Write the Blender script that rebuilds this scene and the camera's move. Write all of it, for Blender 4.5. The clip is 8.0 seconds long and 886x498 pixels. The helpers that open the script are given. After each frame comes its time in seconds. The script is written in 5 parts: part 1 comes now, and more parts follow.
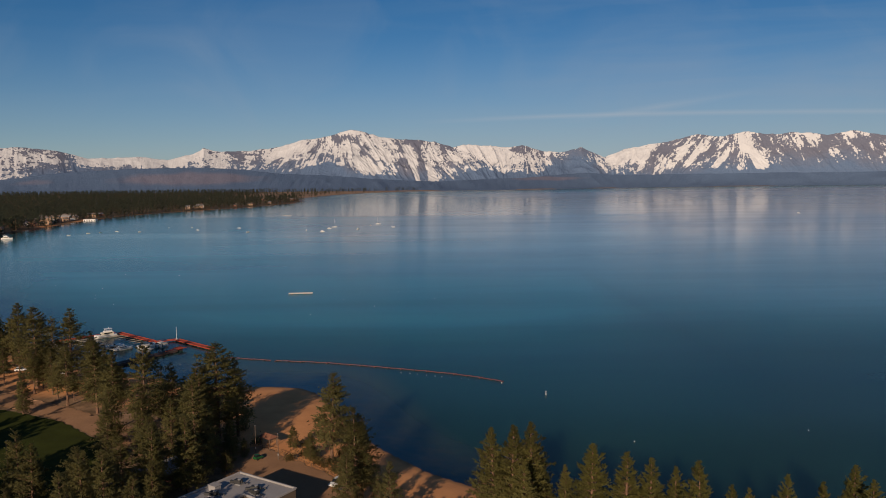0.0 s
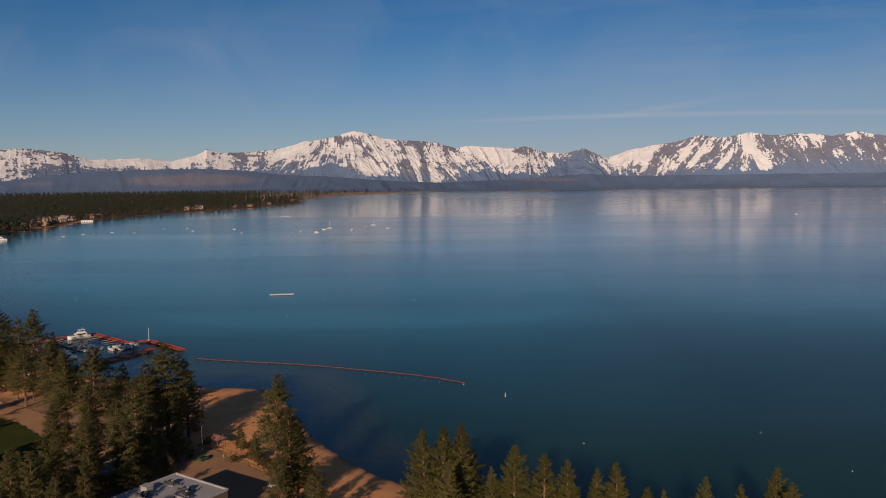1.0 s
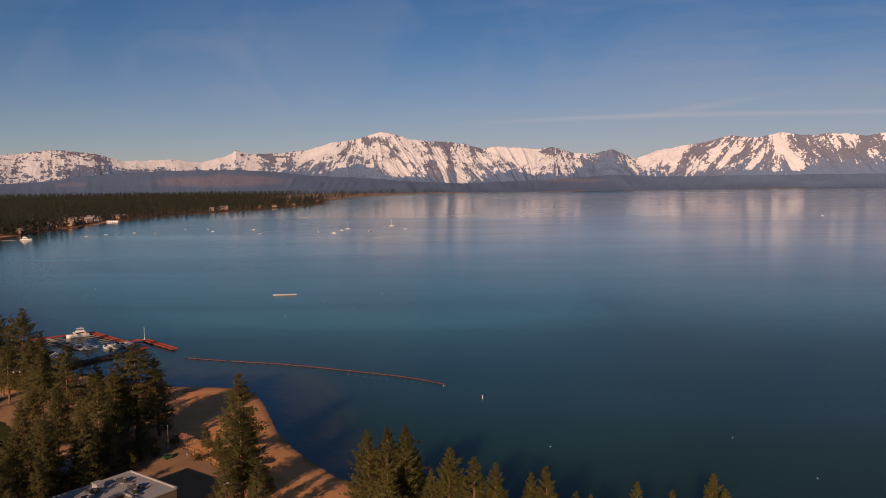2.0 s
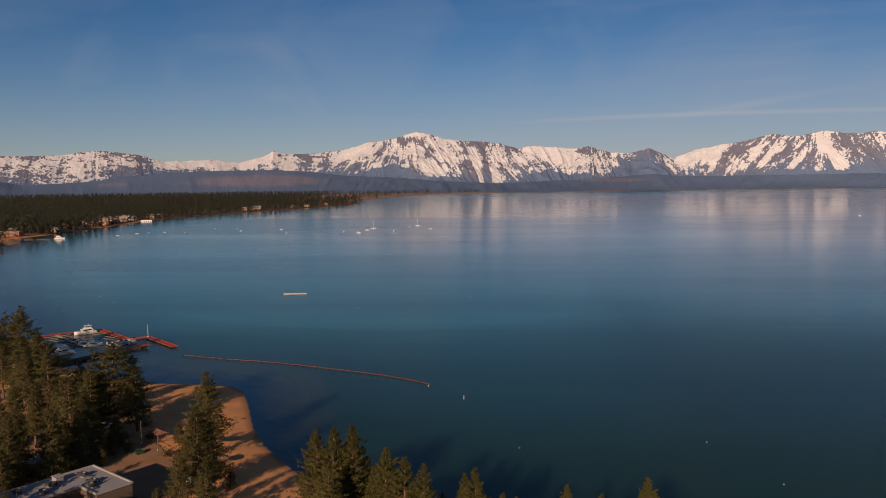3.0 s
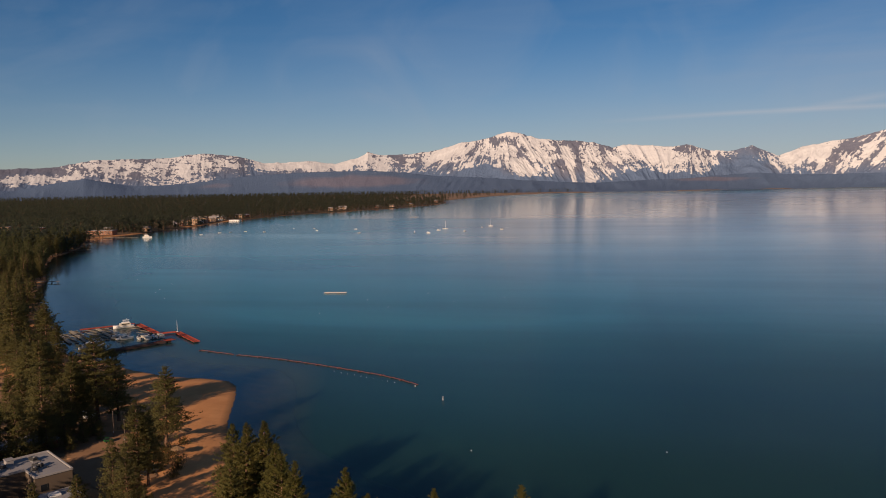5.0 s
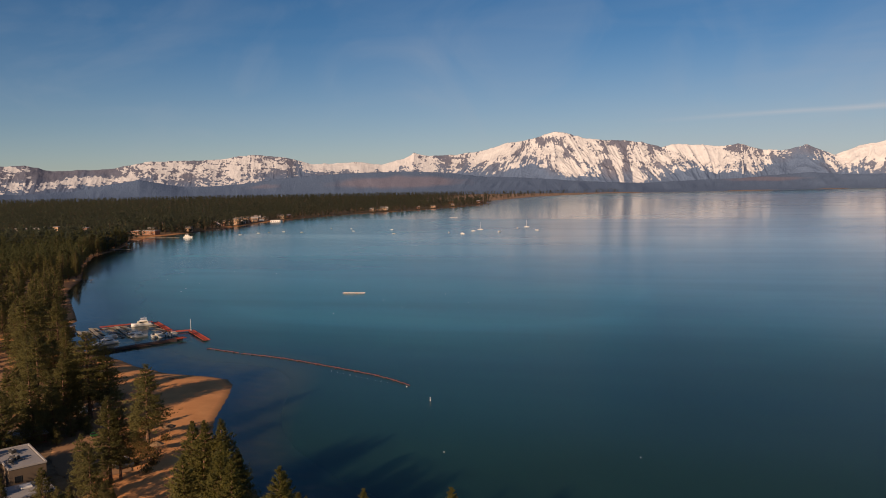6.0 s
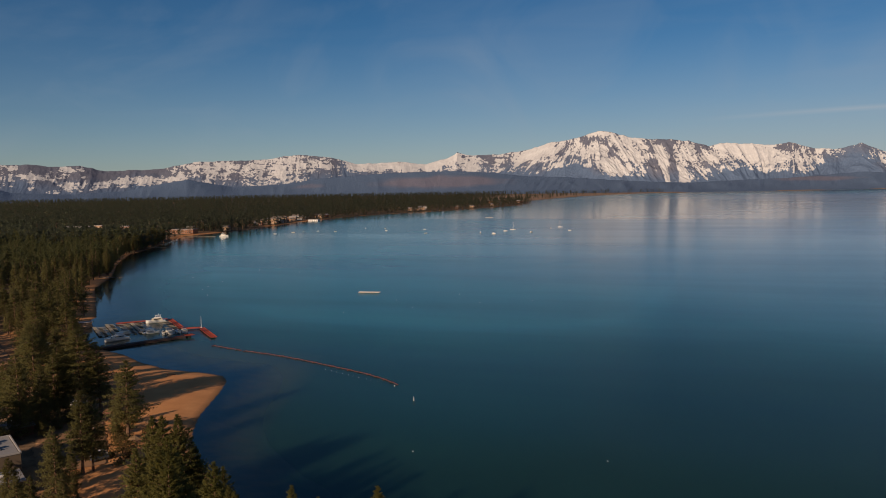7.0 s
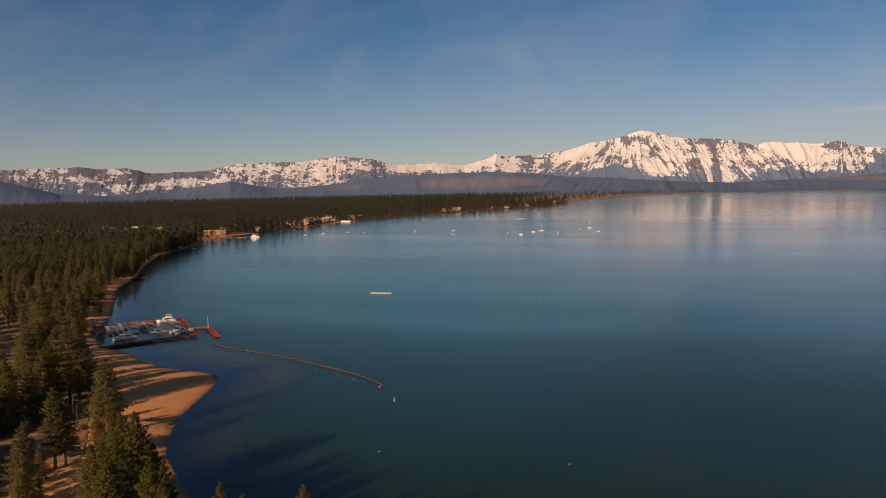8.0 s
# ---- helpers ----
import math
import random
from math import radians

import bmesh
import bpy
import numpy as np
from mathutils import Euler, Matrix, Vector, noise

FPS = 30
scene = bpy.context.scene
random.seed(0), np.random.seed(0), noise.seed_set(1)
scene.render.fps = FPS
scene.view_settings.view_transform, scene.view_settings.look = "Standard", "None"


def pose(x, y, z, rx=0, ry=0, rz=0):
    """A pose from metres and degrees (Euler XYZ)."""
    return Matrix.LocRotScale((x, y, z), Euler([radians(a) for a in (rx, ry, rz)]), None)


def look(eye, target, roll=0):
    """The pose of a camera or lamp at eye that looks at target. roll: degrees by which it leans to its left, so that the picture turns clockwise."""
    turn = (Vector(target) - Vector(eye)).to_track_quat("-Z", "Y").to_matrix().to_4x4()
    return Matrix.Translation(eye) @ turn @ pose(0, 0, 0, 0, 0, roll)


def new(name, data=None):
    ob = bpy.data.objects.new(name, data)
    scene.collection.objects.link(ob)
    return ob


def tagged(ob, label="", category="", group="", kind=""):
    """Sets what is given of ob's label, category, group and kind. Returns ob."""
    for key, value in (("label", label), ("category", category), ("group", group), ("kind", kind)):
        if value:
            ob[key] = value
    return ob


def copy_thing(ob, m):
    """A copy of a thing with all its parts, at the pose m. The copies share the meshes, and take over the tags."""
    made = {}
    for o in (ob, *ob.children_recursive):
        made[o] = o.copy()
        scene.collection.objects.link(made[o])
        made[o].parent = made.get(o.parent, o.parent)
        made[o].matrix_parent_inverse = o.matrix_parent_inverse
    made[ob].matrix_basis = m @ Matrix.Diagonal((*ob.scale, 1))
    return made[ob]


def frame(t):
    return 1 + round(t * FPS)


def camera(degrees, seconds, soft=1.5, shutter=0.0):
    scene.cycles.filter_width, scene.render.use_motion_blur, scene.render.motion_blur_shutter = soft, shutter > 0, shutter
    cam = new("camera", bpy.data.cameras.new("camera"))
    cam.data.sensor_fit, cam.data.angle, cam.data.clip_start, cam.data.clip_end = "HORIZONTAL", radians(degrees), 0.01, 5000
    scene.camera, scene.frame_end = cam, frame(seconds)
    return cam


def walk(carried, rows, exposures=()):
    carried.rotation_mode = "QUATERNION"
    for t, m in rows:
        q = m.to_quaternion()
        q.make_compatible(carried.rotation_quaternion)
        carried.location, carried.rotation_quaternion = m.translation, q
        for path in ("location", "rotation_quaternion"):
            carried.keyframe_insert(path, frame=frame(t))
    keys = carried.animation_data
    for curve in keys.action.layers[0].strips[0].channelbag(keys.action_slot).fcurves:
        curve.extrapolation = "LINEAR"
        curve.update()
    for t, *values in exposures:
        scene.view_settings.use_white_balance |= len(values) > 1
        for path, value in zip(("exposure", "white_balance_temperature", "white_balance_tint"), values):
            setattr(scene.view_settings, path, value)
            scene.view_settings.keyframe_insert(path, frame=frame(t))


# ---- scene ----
cam = camera(59.5, 8.0, 0.95)
PATH = [
    (0, (0.272, -2.402, 72.111), (0.328, -0.411, 71.924), -0.5),
    (0.5, (7.624, -2.749, 72.124), (7.679, -0.758, 71.939), -0.5),
    (1, (15.291, -3.033, 72.172), (15.334, -1.042, 71.988), -0.5),
    (1.5, (23.565, -3.194, 72.22), (23.575, -1.203, 72.038), -0.5),
    (3, (50.738, -3.048, 72.35), (50.608, -1.061, 72.169), -0.6),
    (3.5, (60.157, -2.625, 72.362), (59.972, -0.642, 72.181), -0.6),
    (4, (69.816, -1.793, 72.371), (69.564, 0.183, 72.192), -0.7),
    (4.5, (79.52, -0.563, 72.381), (79.203, 1.403, 72.202), -0.8),
    (6, (109.147, 4.65, 72.528), (108.644, 6.578, 72.353), -1.0),
    (6.5, (119.153, 6.793, 72.587), (118.591, 8.705, 72.412), -1.0),
    (7, (129.192, 9.223, 72.652), (128.575, 11.117, 72.478), -1.0),
    (7.5, (139.238, 11.874, 72.74), (138.569, 13.751, 72.568), -1.2),
    (8, (149.285, 14.659, 72.822), (148.565, 16.517, 72.652), -1.2),
]
TINTS = [(0, -0.03, 6238, 9.3), (0.5, 0.13, 6500, 19.4), (1, -0.02, 6342, 14.4), (1.5, 0.1, 7329, 28.1), (3, 0.0, 6893, 20.3),
         (3.5, 0.03, 6838, 14.6), (4, -0.01, 6517, 11.8), (4.5, 0.04, 6614, 15.9), (6, 0.3, 7106, 16.3), (6.5, 0.04, 6695, 11.2), (7, -0.0, 6616, 10.7), (7.5, 0.29, 7597, 12.3), (8, 0.26, 7868, 20.5)]
walk(cam, [(t, look(eye, target, roll)) for t, eye, target, roll in PATH], TINTS)

# ---------------- light ----------------
SUN_EL, SUN_AZ = radians(19), math.atan2(-0.27, -0.96)      # bearing of the sun from +y, clockwise
SUN_DIR = Vector((math.sin(SUN_AZ) * math.cos(SUN_EL), math.cos(SUN_AZ) * math.cos(SUN_EL), math.sin(SUN_EL)))
sun = new("sun", bpy.data.lights.new("sun", "SUN"))
sun.data.energy, sun.data.angle, sun.data.color = 5.0, radians(0.6), (1.0, 0.76, 0.54)
sun.matrix_world = look(SUN_DIR * 100, (0, 0, 0))

world = bpy.data.worlds.new("world")
scene.world = world
world.use_nodes = True
wn, wl = world.node_tree.nodes, world.node_tree.links
wn.clear()
sky = wn.new("ShaderNodeTexSky")
sky.sky_type, sky.sun_disc = "NISHITA", False
sky.sun_elevation, sky.sun_rotation = SUN_EL, SUN_AZ
sky.altitude, sky.air_density, sky.dust_density, sky.ozone_density = 1900, 1.0, 0.5, 3.5
coords = wn.new("ShaderNodeTexCoord")
wmap = wn.new("ShaderNodeMapping")
wmap.inputs["Scale"].default_value = (1.6, 1.6, 16)
wmap.inputs["Rotation"].default_value = (radians(4), radians(-3), 0)
cirrus = wn.new("ShaderNodeTexNoise")
cirrus.inputs["Scale"].default_value, cirrus.inputs["Detail"].default_value, cirrus.inputs["Distortion"].default_value = 1.7, 7, 0.7
cramp = wn.new("ShaderNodeMapRange")
cramp.inputs["From Min"].default_value, cramp.inputs["From Max"].default_value = 0.42, 0.70
cramp.inputs["To Max"].default_value = 0.42
cmix = wn.new("ShaderNodeMix")
cmix.data_type = "RGBA"
cmix.inputs["B"].default_value = (6.0, 6.9, 8.0, 1)
back = wn.new("ShaderNodeBackground")
back.inputs["Strength"].default_value = 0.05
wout = wn.new("ShaderNodeOutputWorld")
wl.new(coords.outputs["Generated"], wmap.inputs["Vector"])
wl.new(wmap.outputs["Vector"], cirrus.inputs["Vector"])
wl.new(cirrus.outputs["Fac"], cramp.inputs["Value"])
rich = wn.new("ShaderNodeHueSaturation")
rich.inputs["Saturation"].default_value = 1.24
wl.new(sky.outputs["Color"], rich.inputs["Color"])
wl.new(rich.outputs["Color"], cmix.inputs["A"])
# pale haze low over the horizon
wsep = wn.new("ShaderNodeSeparateXYZ")
wl.new(coords.outputs["Generated"], wsep.inputs["Vector"])
low = wn.new("ShaderNodeMapRange")
low.interpolation_type = "SMOOTHSTEP"
for k, x in zip(("From Min", "From Max", "To Min", "To Max"), (-0.02, 0.20, 0.62, 0.0)):
    low.inputs[k].default_value = x
wl.new(wsep.outputs["Z"], low.inputs["Value"])


def wmath(op, a, b=0.0):
    nd = wn.new("ShaderNodeMath")
    nd.operation = op
    for i, v in enumerate((a, b)):
        if isinstance(v, bpy.types.NodeSocket):
            wl.new(v, nd.inputs[i])
        else:
            nd.inputs[i].default_value = v
    return nd.outputs[0]


# one long thin cloud streak low in the sky, and broad feathery cirrus higher up
arc = wmath("SUBTRACT", wsep.outputs["X"], 0.25)
rise = wmath("SUBTRACT", wsep.outputs["Z"], wmath("SUBTRACT", 0.0745, wmath("MULTIPLY", wmath("MULTIPLY", arc, arc), 0.10)))
streak = wmath("MAXIMUM", wmath("SUBTRACT", 1.0, wmath("MULTIPLY", wmath("ABSOLUTE", rise), 240.0)), 0.0)
begin = wmath("MINIMUM", wmath("MAXIMUM", wmath("MULTIPLY", wmath("SUBTRACT", wsep.outputs["X"], 0.0), 6.0), 0.0), 1.0)
streak = wmath("MULTIPLY", wmath("MULTIPLY", streak, begin), wmath("MULTIPLY", cirrus.outputs["Fac"], 0.52))
tail = wmath("SUBTRACT", wsep.outputs["Z"], wmath("ADD", 0.0745, wmath("MULTIPLY", wmath("SUBTRACT", wsep.outputs["X"], 0.233), 0.132)))
tail = wmath("MAXIMUM", wmath("SUBTRACT", 1.0, wmath("MULTIPLY", wmath("ABSOLUTE", tail), 170.0)), 0.0)
tail = wmath("MULTIPLY", tail, wmath("MAXIMUM", wmath("SUBTRACT", 1.0, wmath("MULTIPLY", wmath("ABSOLUTE", wmath("SUBTRACT", wsep.outputs["X"], 0.29)), 8.5)), 0.0))
streak = wmath("ADD", streak, wmath("MULTIPLY", tail, wmath("MULTIPLY", cirrus.outputs["Fac"], 0.34)))
fmap = wn.new("ShaderNodeMapping")
fmap.inputs["Scale"].default_value = (5.0, 3.0, 7.0)
fmap.inputs["Rotation"].default_value = (0, radians(35), 0)
feather = wn.new("ShaderNodeTexNoise")
feather.inputs["Scale"].default_value, feather.inputs["Detail"].default_value, feather.inputs["Distortion"].default_value = 1.0, 6, 1.2
wl.new(coords.outputs["Generated"], fmap.inputs["Vector"])
wl.new(fmap.outputs["Vector"], feather.inputs["Vector"])
soft_veil = wmath("MINIMUM", wmath("MAXIMUM", wmath("MULTIPLY", wmath("SUBTRACT", feather.outputs["Fac"], 0.48), 0.6), 0.0), 0.10)
# one broad faint plume slanting up, and a paler sheet beyond it
slant = wmath("ADD", wmath("ADD", wsep.outputs["X"], 0.27), wmath("MULTIPLY", wmath("SUBTRACT", wsep.outputs["Z"], 0.15), 0.45))
plume = wmath("MULTIPLY", wmath("MAXIMUM", wmath("SUBTRACT", 1.0, wmath("MULTIPLY", wmath("ABSOLUTE", slant), 11.0)), 0.0), wmath("MAXIMUM", wmath("SUBTRACT", 1.0, wmath("MULTIPLY", wmath("ABSOLUTE", wmath("SUBTRACT", wsep.outputs["Z"], 0.15)), 9.0)), 0.0))
soft_veil = wmath("ADD", soft_veil, wmath("MULTIPLY", plume, wmath("MULTIPLY", feather.outputs["Fac"], 0.22)))
wl.new(wmath("MINIMUM", wmath("ADD", wmath("MULTIPLY", cramp.outputs["Result"], wmath("MINIMUM", wmath("MAXIMUM", wmath("ADD", 0.22, wmath("MULTIPLY", wsep.outputs["X"], 0.6)), 0.08), 0.45)), soft_veil), 0.8), cmix.inputs["Factor"])
hmix = wn.new("ShaderNodeMix")
hmix.data_type = "RGBA"
hmix.inputs["B"].default_value = (6.0, 6.5, 7.9, 1)
# the haze thickens towards the right-hand range
side = wmath("MINIMUM", wmath("MAXIMUM", wmath("ADD", wmath("ADD", 0.84, wmath("MULTIPLY", wmath("MINIMUM", wsep.outputs["X"], 0.0), 0.55)), wmath("MULTIPLY", wsep.outputs["X"], 0.12)), 0.35), 1.0)
thin_veil = wmath("MINIMUM", wmath("MAXIMUM", wmath("MULTIPLY", wmath("ADD", wsep.outputs["X"], 0.05), 0.12), 0.0), 0.03)
wl.new(wmath("MINIMUM", wmath("ADD", wmath("MULTIPLY", low.outputs["Result"], side), thin_veil), 0.85), hmix.inputs["Factor"])
wl.new(cmix.outputs["Result"], hmix.inputs["A"])
smix = wn.new("ShaderNodeMix")
smix.data_type = "RGBA"
smix.inputs["B"].default_value = (9.0, 9.2, 9.6, 1)
wl.new(streak, smix.inputs["Factor"])
wl.new(hmix.outputs["Result"], smix.inputs["A"])
wl.new(smix.outputs["Result"], back.inputs["Color"])
wl.new(back.outputs["Background"], wout.inputs["Surface"])

# ---------------- materials ----------------


class Mat:
    """A short way to write node materials."""

    def __init__(self, name):
        self.m = bpy.data.materials.new(name)
        self.m.use_nodes = True
        self.n, self.l = self.m.node_tree.nodes, self.m.node_tree.links
        self.p = self.n["Principled BSDF"]

    def node(self, kind, **ins):
        nd = self.n.new("ShaderNode" + kind)
        for k, v in ins.items():
            self.put(nd, k.replace("_", " "), v)
        return nd

    def put(self, nd, key, v):
        if isinstance(v, bpy.types.NodeSocket):
            self.l.new(v, nd.inputs[key])
        else:
            nd.inputs[key].default_value = (*v, 1) if isinstance(v, tuple) and len(v) == 3 and nd.inputs[key].type == "RGBA" else v

    def noise(self, scale, detail=4, vec=None, rough=0.55):
        nd = self.node("TexNoise", Scale=scale, Detail=detail, Roughness=rough)
        if vec is None:
            vec = self.node("NewGeometry").outputs["Position"]
        self.l.new(vec, nd.inputs["Vector"])
        return nd.outputs["Fac"]

    def remap(self, v, a, b, c=0.0, d=1.0):
        nd = self.node("MapRange", Value=v)
        for k, x in zip(("From Min", "From Max", "To Min", "To Max"), (a, b, c, d)):
            nd.inputs[k].default_value = x
        return nd.outputs["Result"]

    def math(self, op, a, b=0.0):
        nd = self.node("Math")
        nd.operation = op
        for i, v in enumerate((a, b)):
            if isinstance(v, bpy.types.NodeSocket):
                self.l.new(v, nd.inputs[i])
            else:
                nd.inputs[i].default_value = v
        return nd.outputs[0]

    def mix(self, f, a, b):
        nd = self.node("Mix")
        nd.data_type = "RGBA"
        for k, v in (("Factor", f), ("A", a), ("B", b)):
            self.put(nd, k, v)
        return nd.outputs["Result"]

    def bump(self, h, strength=0.3, dist=0.1):
        nd = self.node("Bump", Strength=strength, Distance=dist, Height=h)
        self.l.new(nd.outputs["Normal"], self.p.inputs["Normal"])

    def attr(self, name):
        nd = self.node("Attribute")
        nd.attribute_name = name
        return nd.outputs["Fac"]

    def done(self, color, rough=0.8, metal=0.0, spec=None):
        self.put(self.p, "Base Color", color)
        self.put(self.p, "Roughness", rough)
        self.put(self.p, "Metallic", metal)
        if spec is not None:
            self.put(self.p, "Specular IOR Level", spec)
        return self.m


def worn(name, base, dark=0.75, scale=0.6, fine=9.0, rough=0.75, metal=0.0, bump=0.15, spec=0.5):
    """A plain surface with stains and grain, varied a little from object to object."""
    m = Mat(name)
    vec = m.node("TexCoord").outputs["Object"]
    big, small = m.noise(scale, 4, vec), m.noise(fine, 3, vec)
    f = m.math("ADD", m.math("MULTIPLY", m.remap(big, 0.35, 0.65), 0.6), m.math("MULTIPLY", m.remap(small, 0.3, 0.7), 0.4))
    rnd = m.node("ObjectInfo").outputs["Random"]
    lo = tuple(c * dark for c in base)
    col = m.mix(f, lo, base)
    col = m.mix(m.math("MULTIPLY", rnd, 0.35), col, tuple(c * 0.6 for c in base))
    m.bump(small, bump, 0.02)
    return m.done(col, rough, metal, spec)


def needles(name, dark, light, rough=0.7, round_to=0.0, up=0.0):
    m = Mat(name)
    isl = m.node("NewGeometry").outputs["Random Per Island"]
    rnd = m.node("ObjectInfo").outputs["Random"]
    vec = m.node("NewGeometry").outputs["Position"]
    f = m.math("ADD", m.math("MULTIPLY", isl, 0.12 if up else 0.3), m.math("MULTIPLY", m.remap(m.noise(0.02 if up else 0.35, 4, vec), 0.3, 0.7), 0.8 if up else 0.7))
    col = m.mix(f, dark, light)
    col = m.mix(m.math("MULTIPLY", rnd, 0.5), col, tuple(c * 0.62 for c in light))
    if round_to or up:
        # tufts take part of their light as the crown's rounded outside, or the whole canopy, does
        if round_to:
            flat = m.node("VectorMath")
            flat.operation = "MULTIPLY_ADD"
            m.l.new(m.node("TexCoord").outputs["Object"], flat.inputs[0])
            flat.inputs[1].default_value, flat.inputs[2].default_value = (1, 1, 0), (0, 0, 2.4)
            turn = m.node("VectorTransform", Vector=flat.outputs[0])
            turn.vector_type, turn.convert_from, turn.convert_to = "NORMAL", "OBJECT", "WORLD"
        else:
            turn = m.node("CombineXYZ", Z=1.0)
        both = m.node("Mix", Factor=round_to or up)
        both.data_type = "VECTOR"
        m.l.new(m.node("NewGeometry").outputs["Normal"], both.inputs[4])
        m.l.new(turn.outputs[0], both.inputs[5])
        unit = m.node("VectorMath")
        unit.operation = "NORMALIZE"
        m.l.new(both.outputs[1], unit.inputs[0])
        m.l.new(unit.outputs[0], m.p.inputs["Normal"])
    m.done(col, rough, 0, 0.25)
    # thin needles let some light through
    thin = m.node("BsdfTranslucent")
    glow = m.node("VectorMath")
    glow.operation = "SCALE"
    glow.inputs[3].default_value = 2.1
    m.l.new(col, glow.inputs[0])
    m.put(thin, "Color", glow.outputs[0])
    leafy = m.node("MixShader", Fac=0.5)
    m.l.new(m.p.outputs[0], leafy.inputs[1])
    m.l.new(thin.outputs[0], leafy.inputs[2])
    m.l.new(leafy.outputs[0], m.n["Material Output"].inputs["Surface"])
    return m.m


M_PINE = needles("pine_needles", (0.110, 0.102, 0.038), (0.162, 0.146, 0.049), round_to=0.75)
M_DENSE = needles("young_pine_needles", (0.092, 0.092, 0.027), (0.172, 0.158, 0.042), round_to=0.65)
M_GREENPINE = needles("green_young_pine_needles", (0.110, 0.104, 0.033), (0.172, 0.156, 0.047), round_to=0.7)
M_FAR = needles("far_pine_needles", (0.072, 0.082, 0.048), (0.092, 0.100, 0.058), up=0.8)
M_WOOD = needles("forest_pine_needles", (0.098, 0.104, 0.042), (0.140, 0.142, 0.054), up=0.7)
M_SHRUB = needles("shrub_leaves", (0.07, 0.06, 0.02), (0.17, 0.12, 0.045))


def bark_mat():
    m = Mat("pine_bark")
    vec = m.node("Mapping", Vector=m.node("TexCoord").outputs["Object"], Scale=(3, 3, 0.7)).outputs["Vector"]
    n = m.noise(1.6, 5, vec)
    m.bump(n, 0.6, 0.06)
    return m.done(m.mix(m.remap(n, 0.35, 0.65), (0.07, 0.038, 0.022), (0.19, 0.105, 0.062)), 0.9)


M_BARK = bark_mat()


def ground_mat():
    m = Mat("ground_soil_and_sand")
    pos = m.node("NewGeometry").outputs["Position"]
    inland = m.attr("inland")
    big, mid, fine = m.noise(0.03, 4, pos), m.noise(0.18, 5, pos), m.noise(1.7, 4, pos)
    sand = m.mix(m.remap(mid, 0.3, 0.7), (0.54, 0.240, 0.092), (0.65, 0.308, 0.124))
    sand = m.mix(m.math("MULTIPLY", m.remap(fine, 0.45, 0.75), 0.25), sand, (0.42, 0.20, 0.088))
    soil = m.mix(m.remap(mid, 0.35, 0.65), (0.13, 0.082, 0.048), (0.32, 0.20, 0.115))
    soil = m.mix(m.remap(fine, 0.5, 0.75, 0, 0.6), soil, (0.06, 0.045, 0.02))
    far = m.mix(m.remap(mid, 0.4, 0.6), (0.045, 0.042, 0.022), (0.085, 0.065, 0.038))
    edge = m.remap(m.math("ADD", m.attr("turf"), m.math("MULTIPLY", m.math("SUBTRACT", big, 0.5), 0.9)), 0.85, 1.2)
    c = m.mix(edge, sand, soil)
    c = m.mix(m.math("MAXIMUM", m.remap(inland, 120, 260), m.math("MULTIPLY", m.attr("shade_floor"), m.remap(inland, 0.6, 2.6))), c, far)
    c = m.mix(m.attr("marsh"), c, m.mix(m.remap(mid, 0.4, 0.6), (0.17, 0.115, 0.075), (0.34, 0.22, 0.14)))
    wet = m.remap(inland, -1.0, 2.2)
    c = m.mix(wet, (0.13, 0.075, 0.042), c)
    deep = m.remap(inland, -40, -12)
    c = m.mix(deep, (0.035, 0.055, 0.05), m.mix(m.math("MAXIMUM", m.remap(mid, 0.42, 0.6), m.remap(inland, -6, 0)), (0.05, 0.05, 0.04), c))
    m.bump(m.math("ADD", fine, m.math("MULTIPLY", mid, 2.0)), 0.3, 0.10)
    return m.done(c, 0.95, 0, 0.2)


